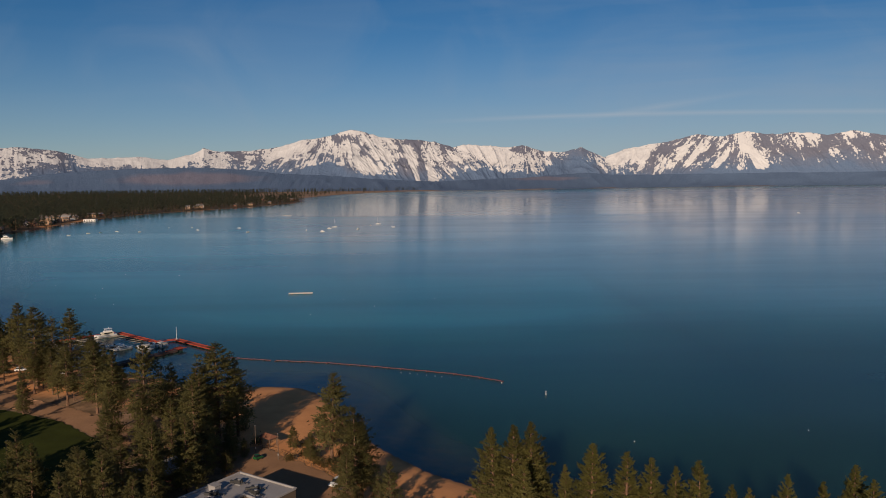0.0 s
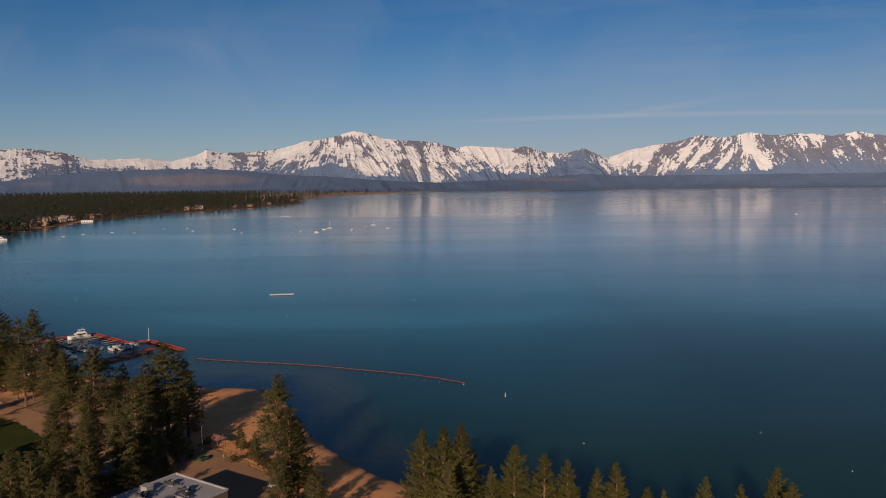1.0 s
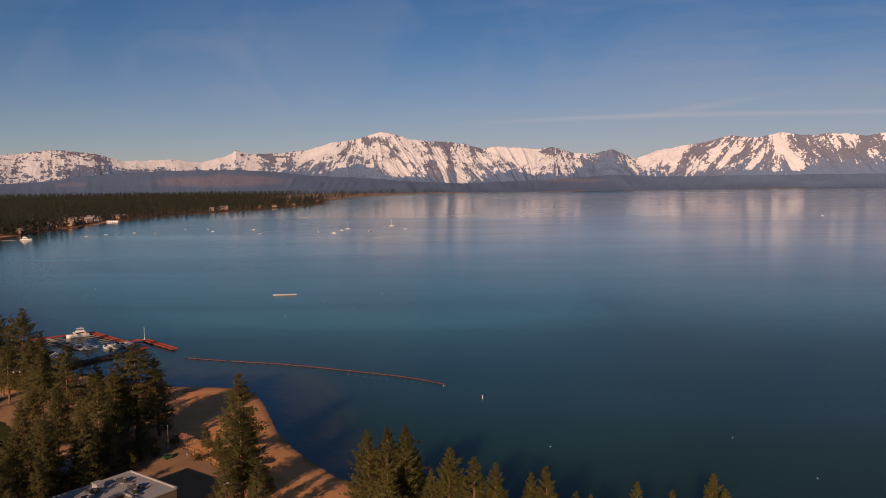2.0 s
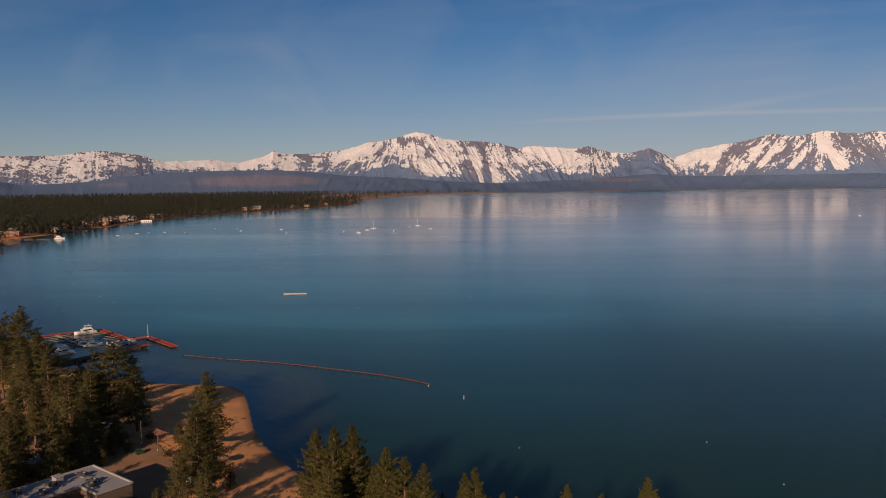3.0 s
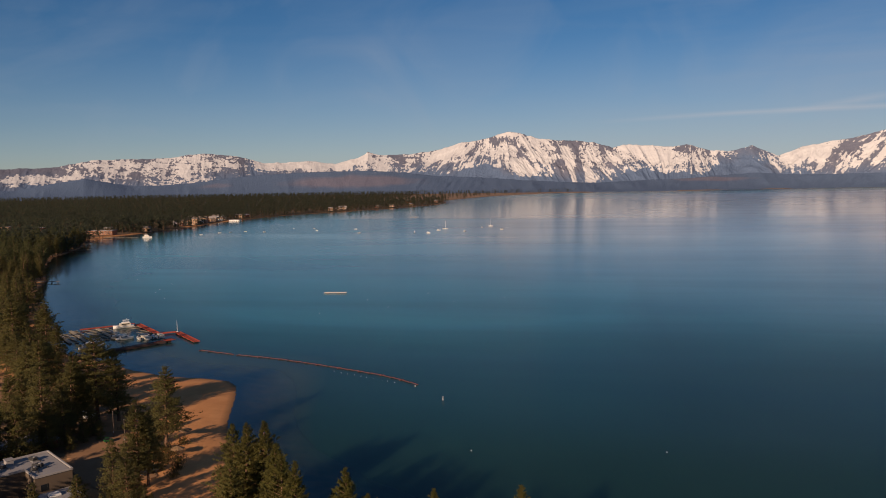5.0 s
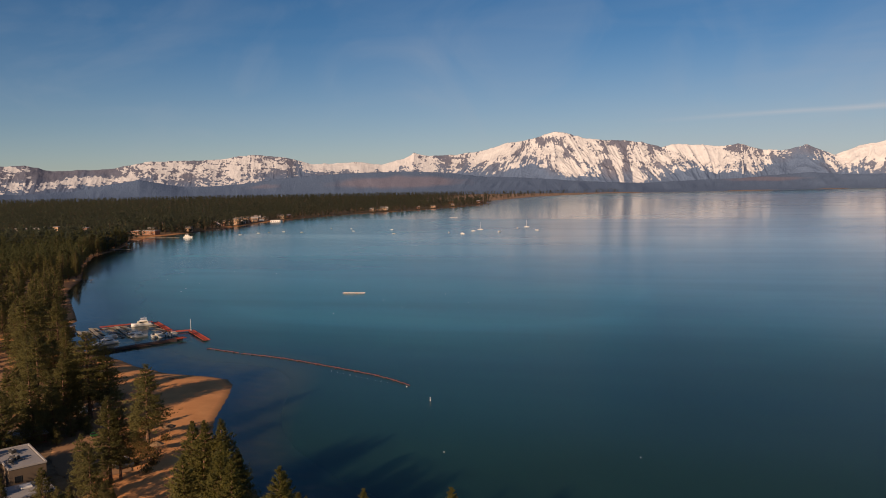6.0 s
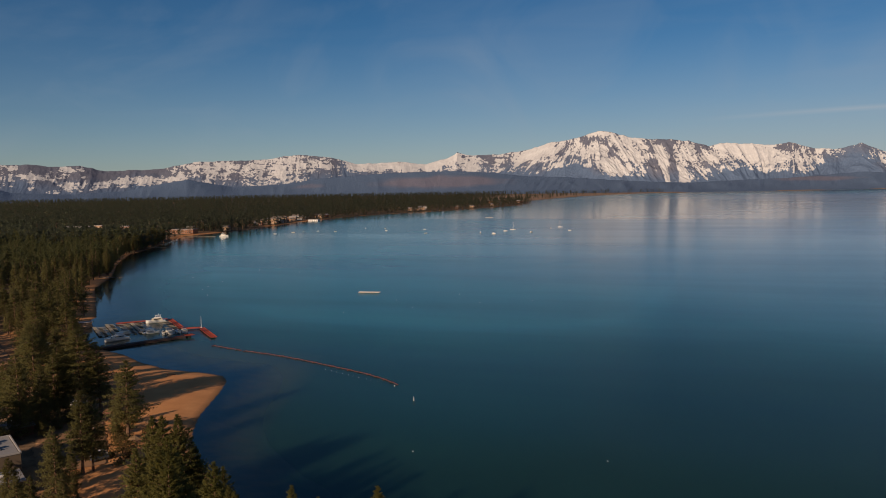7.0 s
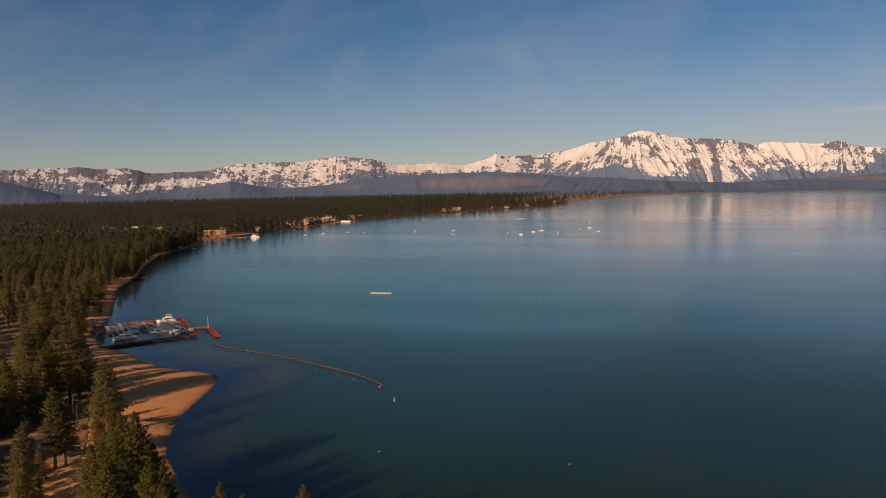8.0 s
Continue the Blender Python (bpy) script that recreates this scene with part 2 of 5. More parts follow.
def water_mat():
    m = Mat("lake_water")
    pos = m.node("NewGeometry").outputs["Position"]
    depth = m.attr("depth")
    wide = m.node("Mapping", Vector=pos, Scale=(0.35, 1.8, 1)).outputs["Vector"]
    big = m.noise(0.006, 4, wide)
    body = m.mix(m.remap(m.attr("shelf"), 0.4, 5.5), (0.056, 0.062, 0.036), (0.011, 0.038, 0.029))
    body = m.mix(m.remap(m.attr("clear"), 3, 27), body, (0.026, 0.152, 0.180))
    # far offshore the body colour turns pale, imitating the sky's reflection and glare
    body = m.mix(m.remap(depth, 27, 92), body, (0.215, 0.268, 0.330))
    body = m.mix(m.remap(big, 0.4, 0.65, 0, 0.35), body, (0.003, 0.026, 0.036))
    swell = m.noise(0.11, 3, pos)
    # wind: ruffled near the shore and in a band across the bay, glassy beyond
    away = m.math("ADD", m.node("SeparateXYZ", Vector=pos).outputs["Y"], m.math("MULTIPLY", m.math("SUBTRACT", m.noise(0.0035, 4, wide), 0.5), 900.0))
    near = m.remap(away, 250, 1000, 1.0, 0.30)
    band = m.math("MULTIPLY", m.remap(away, 800, 1150), m.remap(away, 1700, 1250))
    ruffle = m.math("MAXIMUM", near, m.math("MULTIPLY", band, 0.7))
    ruffle = m.math("MULTIPLY", ruffle, m.remap(away, 3600, 1700, 0.25, 1.0))
    breeze = m.math("MULTIPLY", m.remap(away, 2300, 3400), m.remap(m.noise(0.012, 3, wide), 0.38, 0.6, 0.5, 1.0))
    ruffle = m.math("MAXIMUM", ruffle, m.math("MULTIPLY", breeze, 1.7))
    m.bump(swell, 0.05, 0.35)
    m.done(body, m.math("ADD", 0.095, m.math("MULTIPLY", ruffle, 0.115)), 0, m.remap(away, 240, 1100, 0.17, 1.0))
    m.p.inputs["IOR"].default_value = 1.33
    # light spreads some metres below the surface
    m.p.subsurface_method = "BURLEY"
    m.p.inputs["Subsurface Weight"].default_value = 1.0
    m.p.inputs["Subsurface Radius"].default_value = (0.6, 0.9, 1.0)
    m.p.inputs["Subsurface Scale"].default_value = 16.0
    clear = m.node("BsdfTransparent", Color=(0.72, 0.86, 0.84))
    glossy = m.node("BsdfGlossy", Color=(1, 1, 1), Roughness=0.06)
    fres = m.node("Fresnel", IOR=1.33)
    shallow = m.node("MixShader", Fac=fres.outputs["Fac"])
    m.l.new(clear.outputs[0], shallow.inputs[1])
    m.l.new(glossy.outputs[0], shallow.inputs[2])
    top = m.node("MixShader", Fac=m.remap(depth, 0.05, 2.6))
    m.l.new(shallow.outputs[0], top.inputs[1])
    m.l.new(m.p.outputs[0], top.inputs[2])
    m.l.new(top.outputs[0], m.n["Material Output"].inputs["Surface"])
    return m.m


def hazed_mountain_mat():
    m = Mat("hazed_snowy_rock")
    pos = m.node("NewGeometry").outputs["Position"]
    fine, mid = m.noise(0.13, 5, pos, 0.7), m.noise(0.02, 4, pos, 0.6)
    mask = m.remap(m.math("ADD", m.attr("snow"), m.math("MULTIPLY", m.math("SUBTRACT", fine, 0.5), 1.0)), 0.38, 0.60)
    # rock and woods tinted blue in the base colour, in place of distance haze
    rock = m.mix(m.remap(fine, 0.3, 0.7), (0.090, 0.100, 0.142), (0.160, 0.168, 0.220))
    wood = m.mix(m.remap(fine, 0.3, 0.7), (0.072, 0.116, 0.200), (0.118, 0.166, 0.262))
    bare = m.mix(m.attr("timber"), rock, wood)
    snow = m.mix(m.remap(mid, 0.35, 0.7), (0.50, 0.50, 0.52), (0.59, 0.59, 0.60))
    m.bump(fine, 0.35, 8.0)
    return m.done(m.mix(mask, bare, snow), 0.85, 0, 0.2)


def hazed_hill_mat():
    m = Mat("hazed_forested_hillside")
    pos = m.node("NewGeometry").outputs["Position"]
    fine, mid = m.noise(0.11, 6, pos, 0.7), m.noise(0.006, 4, pos)
    scar = m.attr("scar")
    # the blue cast of both colours stands in for haze before the hills
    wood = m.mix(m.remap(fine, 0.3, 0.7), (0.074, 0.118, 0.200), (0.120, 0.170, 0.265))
    hazed_burnt = m.mix(m.remap(fine, 0.3, 0.7), (0.140, 0.145, 0.200), (0.200, 0.195, 0.250))
    c = m.mix(m.remap(m.math("ADD", scar, m.math("MULTIPLY", m.math("SUBTRACT", mid, 0.5), 0.9)), 0.35, 0.75), wood, hazed_burnt)
    # late snow left in a few openings
    patch = m.math("ADD", m.attr("patch"), m.math("MULTIPLY", m.math("SUBTRACT", m.noise(0.03, 5, pos, 0.65), 0.5), 2.6))
    c = m.mix(m.remap(patch, 0.98, 1.10), c, (0.62, 0.61, 0.61))
    m.bump(fine, 0.8, 6.0)
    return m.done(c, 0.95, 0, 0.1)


M_GROUND, M_WATER, M_MOUNT, M_HILL = ground_mat(), water_mat(), hazed_mountain_mat(), hazed_hill_mat()
M_LAWN = worn("mown_grass", (0.044, 0.054, 0.010), 0.6, 0.12, 3.0, 0.95, 0, 0.4, 0.08)
M_PATH = worn("packed_dirt", (0.36, 0.205, 0.112), 0.72, 0.15, 1.5, 0.95, 0, 0.3, 0.15)
M_ROOF = worn("roof_membrane", (0.34, 0.325, 0.32), 0.72, 0.25, 2.5, 0.7)
M_WALL = worn("tan_stucco", (0.112, 0.081, 0.056), 0.85, 0.4, 5, 0.9)
M_DARKMETAL = worn("dark_metal", (0.07, 0.07, 0.07), 0.7, 1.5, 9, 0.5, 0.4)
M_GREYMETAL = worn("grey_metal", (0.40, 0.40, 0.40), 0.7, 1.0, 9, 0.45, 0.5)
M_REDDOCK = worn("red_dock_decking", (0.40, 0.060, 0.025), 0.65, 0.5, 5, 0.8)
M_DOCK = worn("weathered_dock_wood", (0.16, 0.13, 0.11), 0.6, 0.5, 6, 0.9)
M_PIER = worn("dark_stained_pier_timber", (0.085, 0.050, 0.042), 0.6, 0.5, 6, 0.9)
M_DOCKLIGHT = worn("bleached_dock_wood", (0.42, 0.365, 0.275), 0.7, 0.5, 6, 0.9)
M_RAFT = worn("pale_raft_boards", (0.52, 0.49, 0.45), 0.75, 0.5, 6, 0.8)
M_FLOAT = worn("red_float_plastic", (0.17, 0.060, 0.047), 0.6, 0.8, 6, 0.6)
M_HULL = worn("white_gelcoat", (0.78, 0.77, 0.74), 0.8, 0.6, 5, 0.25, 0, 0.03)
M_CABIN = worn("cream_gelcoat", (0.62, 0.57, 0.46), 0.85, 0.8, 5, 0.3, 0, 0.03)
M_CANVAS = worn("blue_canvas", (0.05, 0.09, 0.17), 0.7, 1, 8, 0.85)
M_SHADE = worn("tinted_glass", (0.015, 0.018, 0.022), 0.8, 1, 8, 0.08, 0, 0.0)
M_WHITE = worn("white_paint", (0.78, 0.77, 0.74), 0.85, 1, 8, 0.5)
M_TAN = worn("tan_siding", (0.46, 0.29, 0.18), 0.75, 0.2, 3, 0.85)
M_BROWN = worn("brown_siding", (0.235, 0.098, 0.055), 0.75, 0.2, 3, 0.85)
M_LODGE = worn("red_brown_siding", (0.30, 0.135, 0.070), 0.75, 0.2, 3, 0.85)
M_SHINGLE = worn("grey_shingles", (0.20, 0.17, 0.15), 0.7, 0.2, 3, 0.9)
M_THATCH = worn("dry_thatch", (0.26, 0.16, 0.085), 0.65, 1, 9, 0.95)
M_GREEN = worn("green_paint", (0.012, 0.095, 0.026), 0.7, 1, 8, 0.4)
M_CARWHITE = worn("white_car_paint", (0.75, 0.75, 0.74), 0.92, 1, 8, 0.25, 0, 0.02)
M_CARDARK = worn("dark_car_paint", (0.05, 0.055, 0.06), 0.85, 1, 8, 0.25, 0, 0.02)
M_TYRE = worn("tyre_rubber", (0.02, 0.02, 0.02), 0.8, 1, 9, 0.9)
M_POLE = worn("weathered_pole_wood", (0.13, 0.095, 0.07), 0.7, 1, 6, 0.9)

# ---------------- mesh helpers ----------------


def mesh_ob(name, verts, faces, mat, parent=None, label="", smooth=False):
    me = bpy.data.meshes.new(name)
    me.from_pydata([tuple(v) for v in verts], [], [tuple(f) for f in faces])
    me.materials.append(mat)
    if smooth:
        me.polygons.foreach_set("use_smooth", [True] * len(me.polygons))
    me.update()
    ob = new(name, me)
    if parent is not None:
        ob.parent = parent
    if label:
        tagged(ob, label)
    return ob


def part(name, bm, mat, parent, label="", smooth=False):
    me = bpy.data.meshes.new(name)
    bmesh.ops.recalc_face_normals(bm, faces=bm.faces[:])
    bm.to_mesh(me)
    bm.free()
    me.materials.append(mat)
    if smooth:
        me.polygons.foreach_set("use_smooth", [True] * len(me.polygons))
    ob = new(name, me)
    if parent is not None:
        ob.parent = parent
    if label:
        tagged(ob, label)
    return ob


def box(bm, x0, x1, y0, y1, z0, z1, bevel=0.0):
    m = Matrix.LocRotScale(((x0 + x1) / 2, (y0 + y1) / 2, (z0 + z1) / 2), None, (x1 - x0, y1 - y0, z1 - z0))
    vs = bmesh.ops.create_cube(bm, size=1, matrix=m)["verts"]
    if bevel:
        es = list({e for v in vs for e in v.link_edges})
        bmesh.ops.bevel(bm, geom=es, offset=bevel, segments=1, affect="EDGES")
    return bm


def rod(bm, a, b, r0, r1=None, n=8):
    a, b = Vector(a), Vector(b)
    m = Matrix.Translation((a + b) / 2) @ (b - a).to_track_quat("Z", "Y").to_matrix().to_4x4()
    bmesh.ops.create_cone(bm, cap_ends=True, segments=n, radius1=r0, radius2=r0 if r1 is None else r1, depth=(b - a).length, matrix=m)
    return bm


def empty(name, m=None, label="", category="", group="", kind=""):
    ob = new(name)
    if m is not None:
        ob.matrix_basis = m
    return tagged(ob, label, category, group, kind)


# ---------------- plan of the shore ----------------
SHORE = [(6000, -1400), (1200, -250), (400, 10), (200, 90), (140, 116), (100, 131), (70, 140), (45, 148), (25, 160), (11, 172), (1, 181), (-12, 199),
         (-20, 214), (-30, 240), (-36, 253), (-42, 259.5), (-54, 262), (-70, 263), (-90, 271), (-106, 281), (-130, 290), (-162, 314), (-182, 340),
         (-190, 358), (-214, 384), (-283, 459), (-322, 521), (-391, 607), (-447, 691), (-480, 773), (-549, 901), (-567, 962), (-563, 1040), (-569, 1200), (-589, 1407),
         (-576, 1597), (-503, 1763), (-438, 1922), (-375, 2149), (-362, 2443), (-430, 2600), (-385, 2987), (-324, 3316), (-130, 3700), (113, 3848),
         (500, 3920), (1110, 4265), (2000, 4480), (3200, 4640), (6000, 4700)]


def inland(x, y):
    """Metres from the shoreline, above 0 on land and below 0 in the lake."""
    x, y = np.asarray(x, float), np.asarray(y, float)
    best, inside = np.full(x.shape, 1e9), np.zeros(x.shape, bool)
    for (ax, ay), (bx, by) in zip(SHORE, SHORE[1:] + SHORE[:1]):
        if not (ax == 6000 and bx == 6000):
            dx, dy = bx - ax, by - ay
            t = np.clip(((x - ax) * dx + (y - ay) * dy) / (dx * dx + dy * dy), 0, 1)
            best = np.minimum(best, np.hypot(x - ax - t * dx, y - ay - t * dy))
        cross = (ay > y) != (by > y)
        with np.errstate(divide="ignore", invalid="ignore"):
            inside ^= cross & (x < (bx - ax) * (y - ay) / (by - ay) + ax)
    return np.where(inside, -best, best)


def ground_z(x, y):
    d = inland(x, y)
    return np.where(d > 0, 2.0 * (1 - np.exp(-np.maximum(d, 0) / 9.0)) + 0.006 * np.clip(d - 60, 0, 700), np.maximum(0.11 * d, -9.0))


def stretch(lo, a, b, hi, step, grow):
    """Grid lines: even between a and b, then ever wider to lo and hi."""
    line = list(np.arange(a, b + 0.1, step))
    s = step
    while line[-1] < hi:
        s = min(s * grow, 260)
        line.append(line[-1] + s)
    s = step
    while line[0] > lo:
        s = min(s * grow, 260)
        line.insert(0, line[0] - s)
    return np.array(line)


def sheet(name, xs, ys, zfun, mat):
    gx, gy = np.meshgrid(xs, ys)
    gz = zfun(gx, gy)
    nx, ny = len(xs), len(ys)
    i = (np.arange(ny - 1)[:, None] * nx + np.arange(nx - 1)[None, :]).ravel()
    faces = np.stack([i, i + 1, i + nx + 1, i + nx], 1)
    ob = mesh_ob(name, np.stack([gx.ravel(), gy.ravel(), gz.ravel()], 1).tolist(), faces.tolist(), mat, smooth=True)
    return ob, gx.ravel(), gy.ravel()


def put_attr(ob, name, values):
    at = ob.data.attributes.new(name, "FLOAT", "POINT")
    at.data.foreach_set("value", np.asarray(values, np.float32).ravel())


GX = stretch(-5600, -175, 110, 6000, 2.5, 1.07)
GY = stretch(-1500, 110, 375, 5400, 2.5, 1.06)


def rough_ground(x, y):
    z = ground_z(x, y)
    d = inland(x, y)
    bumps = np.array([noise.noise((a * 0.05, b * 0.05, 0)) + 0.5 * noise.noise((a * 0.21, b * 0.21, 3)) for a, b in zip(x.ravel(), y.ravel())]).reshape(x.shape)
    return z + bumps * np.clip(d / 12, 0, 1) * 0.15


ground, gx, gy = sheet("ground", GX, GY, rough_ground, M_GROUND)
gd = inland(gx, gy)
put_attr(ground, "inland", gd)
# how far the sand reaches inland: wide on the beach point, narrow along the forest shore
put_attr(ground, "turf", np.clip(gd / np.where(gy < 300, 33.0, np.interp(gy, (300, 335, 350, 495, 525), (33.0, 10.0, 16.0, 16.0, 1.5)) + 6.0 * np.exp(-((gy - 781) / 13) ** 2) + 4.0 * np.exp(-((gy - 694) / 8) ** 2) + 12.0 * (((gy > 890) & (gy < 1020)) | ((gy > 1185) & (gy < 1420)))), -1, 3))
put_attr(ground, "marsh", np.clip((gy - 2520) / 120, 0, 1) * np.clip((gx + 760) / 120, 0, 1))
# floor colour darkened along the wooded shore, in place of shade under trees
put_attr(ground, "shade_floor", np.clip((gy - 515) / 25, 0, 1) * np.where(((gy > 1190) & (gy < 1400)) | ((gy > 890) & (gy < 1050)) | (np.abs(gy - 781) < 12) | (np.abs(gy - 694) < 8), 0.1, 0.9))
tagged(ground, "orange sand beach and brown pine forest floor", "ground", kind="structure")
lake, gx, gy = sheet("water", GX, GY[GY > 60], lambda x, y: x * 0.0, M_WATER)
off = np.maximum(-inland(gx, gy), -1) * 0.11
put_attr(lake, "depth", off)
bay = np.interp(gy, (300, 420), (1.0, 2.6))
put_attr(lake, "shelf", off * np.interp(gx, (-20, 60), (1.0, 4.0)) * bay)
# water colour stays dark farther out to the right, standing in for lens-corner darkening
put_attr(lake, "clear", off * np.interp(gx, (0, 120), (1.15, 0.24)) * bay)
tagged(lake, "calm deep blue lake reflecting snowy mountains", "water", kind="structure")

# ---------------- mountains ----------------
RIDGE = [(-60, 170), (-50, 191), (-45.5, 203), (-44, 189), (-42.4, 197), (-41, 163), (-37.4, 171), (-34.7, 215), (-30.7, 217), (-27.8, 250), (-25.5, 228),
         (-23.6, 188), (-20, 196), (-18.6, 176), (-17, 214), (-16.5, 230), (-16.25, 251), (-15.8, 237), (-15.1, 227), (-13.2, 232), (-11.2, 252), (-9.6, 293), (-7.6, 318), (-6.7, 345), (-6, 358), (-5.4, 352), (-4.9, 346), (-3.9, 316),
         (-2.7, 302), (0.2, 284), (1.5, 252), (2.7, 268), (5.6, 245), (6.6, 254), (8.1, 221), (9.3, 213), (10.9, 239), (12.5, 178), (14, 225), (16.8, 261),
         (18.9, 301), (20.6, 288), (22, 314), (23.5, 297), (25.9, 301), (27.2, 282), (28.7, 306), (30.4, 273), (48, 260)]
FOOT = [(-60, 140), (-50, 130), (-48.2, 92), (-46.4, 48), (-43, 34), (-39.5, 48), (-37.4, 82), (-35.5, 108), (-32.5, 60), (-29, 70), (-26.2, 100), (-22.8, 122), (-19.5, 132), (-16, 134),
        (-13.6, 118), (-10.8, 92), (-8, 84), (-5, 62), (0, 38), (4, 52), (7, 60), (11, 84), (13.7, 70), (21, 74), (28, 76), (48, 76)]
CENTRE = (75.0, 0.0)


def lattice(ix, iy, seed):
    """An even random number from 0 to 1 for each whole-numbered place."""
    h = (ix.astype(np.int64) * 374761393 + iy.astype(np.int64) * 668265263 + int(seed) * 1442695041) & 0xFFFFFFFF
    h = ((h ^ (h >> 13)) * 1274126177) & 0xFFFFFFFF
    return ((h ^ (h >> 16)) & 0xFFFF) / 65535.0


def smooth_noise(x, y, seed):
    x, y = np.asarray(x, float) + 1000.3, np.asarray(y, float) + 1000.7
    ix, iy = np.floor(x), np.floor(y)
    fx, fy = x - ix, y - iy
    fx, fy = fx * fx * fx * (fx * (fx * 6 - 15) + 10), fy * fy * fy * (fy * (fy * 6 - 15) + 10)
    a, b = lattice(ix, iy, seed), lattice(ix + 1, iy, seed)
    c, d = lattice(ix, iy + 1, seed), lattice(ix + 1, iy + 1, seed)
    return (a + (b - a) * fx) * (1 - fy) + (c + (d - c) * fx) * fy


def fractal(x, y, seed, octaves=5, sharp=False, fade=0.52):
    """Layered noise from 0 to 1; sharp gives crests at 1."""
    v, amp, tot = 0.0, 1.0, 0.0
    x, y = np.asarray(x, float), np.asarray(y, float)
    for k in range(octaves):
        n = smooth_noise(x, y, seed * 31 + k * 7)
        v = v + amp * (1 - np.abs(2 * n - 1) if sharp else n)
        tot += amp
        x, y, amp = x * 1.93 + 0.37 * y, y * 1.93 - 0.37 * x, amp * fade
    return v / tot


def reach(az):
    """How far the ranges lie, relative to a circle: to the right they run straight on."""
    return 1 / np.cos(np.radians(np.clip(az, 0, 32)))


# how far the gullies run aside for each step downhill, to the right above 0
LEAN = [(-58, -0.2), (-32, -0.3), (-23, 0.25), (-17, -0.2), (-12, -0.8), (-8.5, -0.7), (-5.5, 0.7), (-1, 0.5), (2, 0.8), (4.6, 0.5), (6.4, -0.5), (7.2, 0.6), (10, 0.0),
        (12, 0.7), (15, -0.2), (18, -0.8), (21, -0.6), (22.4, 0.6), (26, 0.6), (44, 0.4)]


def range_mesh(name, mat, profile, near, far, rows, cols, relief, back, seed, az0=-58, az1=44):
    azs = np.linspace(az0, az1, cols)[None, :]
    s = np.minimum(np.arange(rows + 2) / (rows - 1), 1.0)[:, None]
    n, f = near(azs), far(azs)
    r = n + (f - n) * s
    top = np.interp(azs, *zip(*profile)) + 0 * s
    top = 72 + (top - 72) * f / 4850
    u = azs * 82.0 + 0 * s
    crest = relief * 0.18 * (fractal(u * 0.016, (1 - s) * 9 + 0 * u, seed, 5, True) - 0.55)
    down = (1 - s) * top * 1.3
    run = u - np.interp(azs, *zip(*LEAN)) * down
    ribs = fractal(run * 0.012, down * 0.0035, seed + 3, 4, True) - 0.55
    bowls = fractal(u * 0.0055, down * 0.006, seed + 11, 5, True) - 0.55
    gul = (0.6 * ribs + 0.6 * bowls) * np.interp(azs, (-14, -9), (0.35, 1.0)) * np.clip(s * 2.2 - 0.1, 0, 1)
    z = top * (0.12 * s + 0.88 * s ** 1.35) + relief * gul * np.sin(np.pi * np.minimum(s * 0.94, 1)) * 1.5 + crest * s ** 6
    z[rows], z[rows + 1] = top[0] * 0.55, 0.0
    r = np.broadcast_to(r, z.shape).copy()
    r[rows], r[rows + 1] = (f + back * 0.5)[0], (f + back)[0]
    z = np.maximum(z, -2)
    z[0] = -6
    a = np.radians(azs)
    verts = np.stack([CENTRE[0] + r * np.sin(a), CENTRE[1] + r * np.cos(a), z], -1).reshape(-1, 3)
    k = (np.arange(rows + 1)[:, None] * cols + np.arange(cols - 1)[None, :]).ravel()
    ob = mesh_ob(name, verts.tolist(), np.stack([k, k + 1, k + cols + 1, k + cols], 1).tolist(), mat, smooth=True)
    # bearing in degrees, height as it stands against the sky, and the lie of spurs and gullies
    rise = 72 + (z - 72) * 4850 / r
    return ob, (azs + 0 * z).ravel(), rise.ravel(), np.broadcast_to(gul, z.shape).ravel(), z.ravel()


def hill_base(az):
    return np.interp(az, (-60, -25, -12, -6, 0, 6, 14, 30, 48), (3900, 3850, 3750, 3800, 3900, 4010, 4440, 5250, 5500))


def hill_crest(az):
    return np.maximum(np.interp(az, (-60, -10, 0, 6, 14, 30, 48), (4350, 4350, 4380, 4480, 4720, 5450, 5680)), hill_base(az) + 120)


def range_foot(az):
    return hill_crest(az) - 30


def range_top(az):
    return 4850 * reach(az)


# where the woods end below the snow: bearing and height
TREELINE = [(-60, 70), (-45.72, 64), (-43.78, 39), (-40.75, 62), (-38.99, 78), (-37.56, 70), (-35.72, 87), (-33.84, 57), (-31.54, 40), (-29.57, 36), (-26.94, 110),
            (-25.61, 106), (-24.26, 135), (-22.88, 115), (-19.65, 118), (-17.42, 140), (-15.52, 126), (-12.79, 126), (-10.8, 111), (-8.58, 141), (-7.56, 166),
            (-6.74, 137), (-5.84, 102), (-4.27, 94), (-2.4, 82), (-1.15, 39), (0.11, 38), (1.57, 62), (3.03, 111), (3.66, 132), (4.91, 103), (7.6, 84), (8.83, 143),
            (10.26, 180), (11.27, 162), (12.28, 105), (13.88, 77), (15.85, 65), (17.78, 95), (19.3, 100), (21.16, 109), (23.15, 101), (25.09, 125), (26.81, 133),
            (28.48, 131), (30.66, 110), (48, 120)]
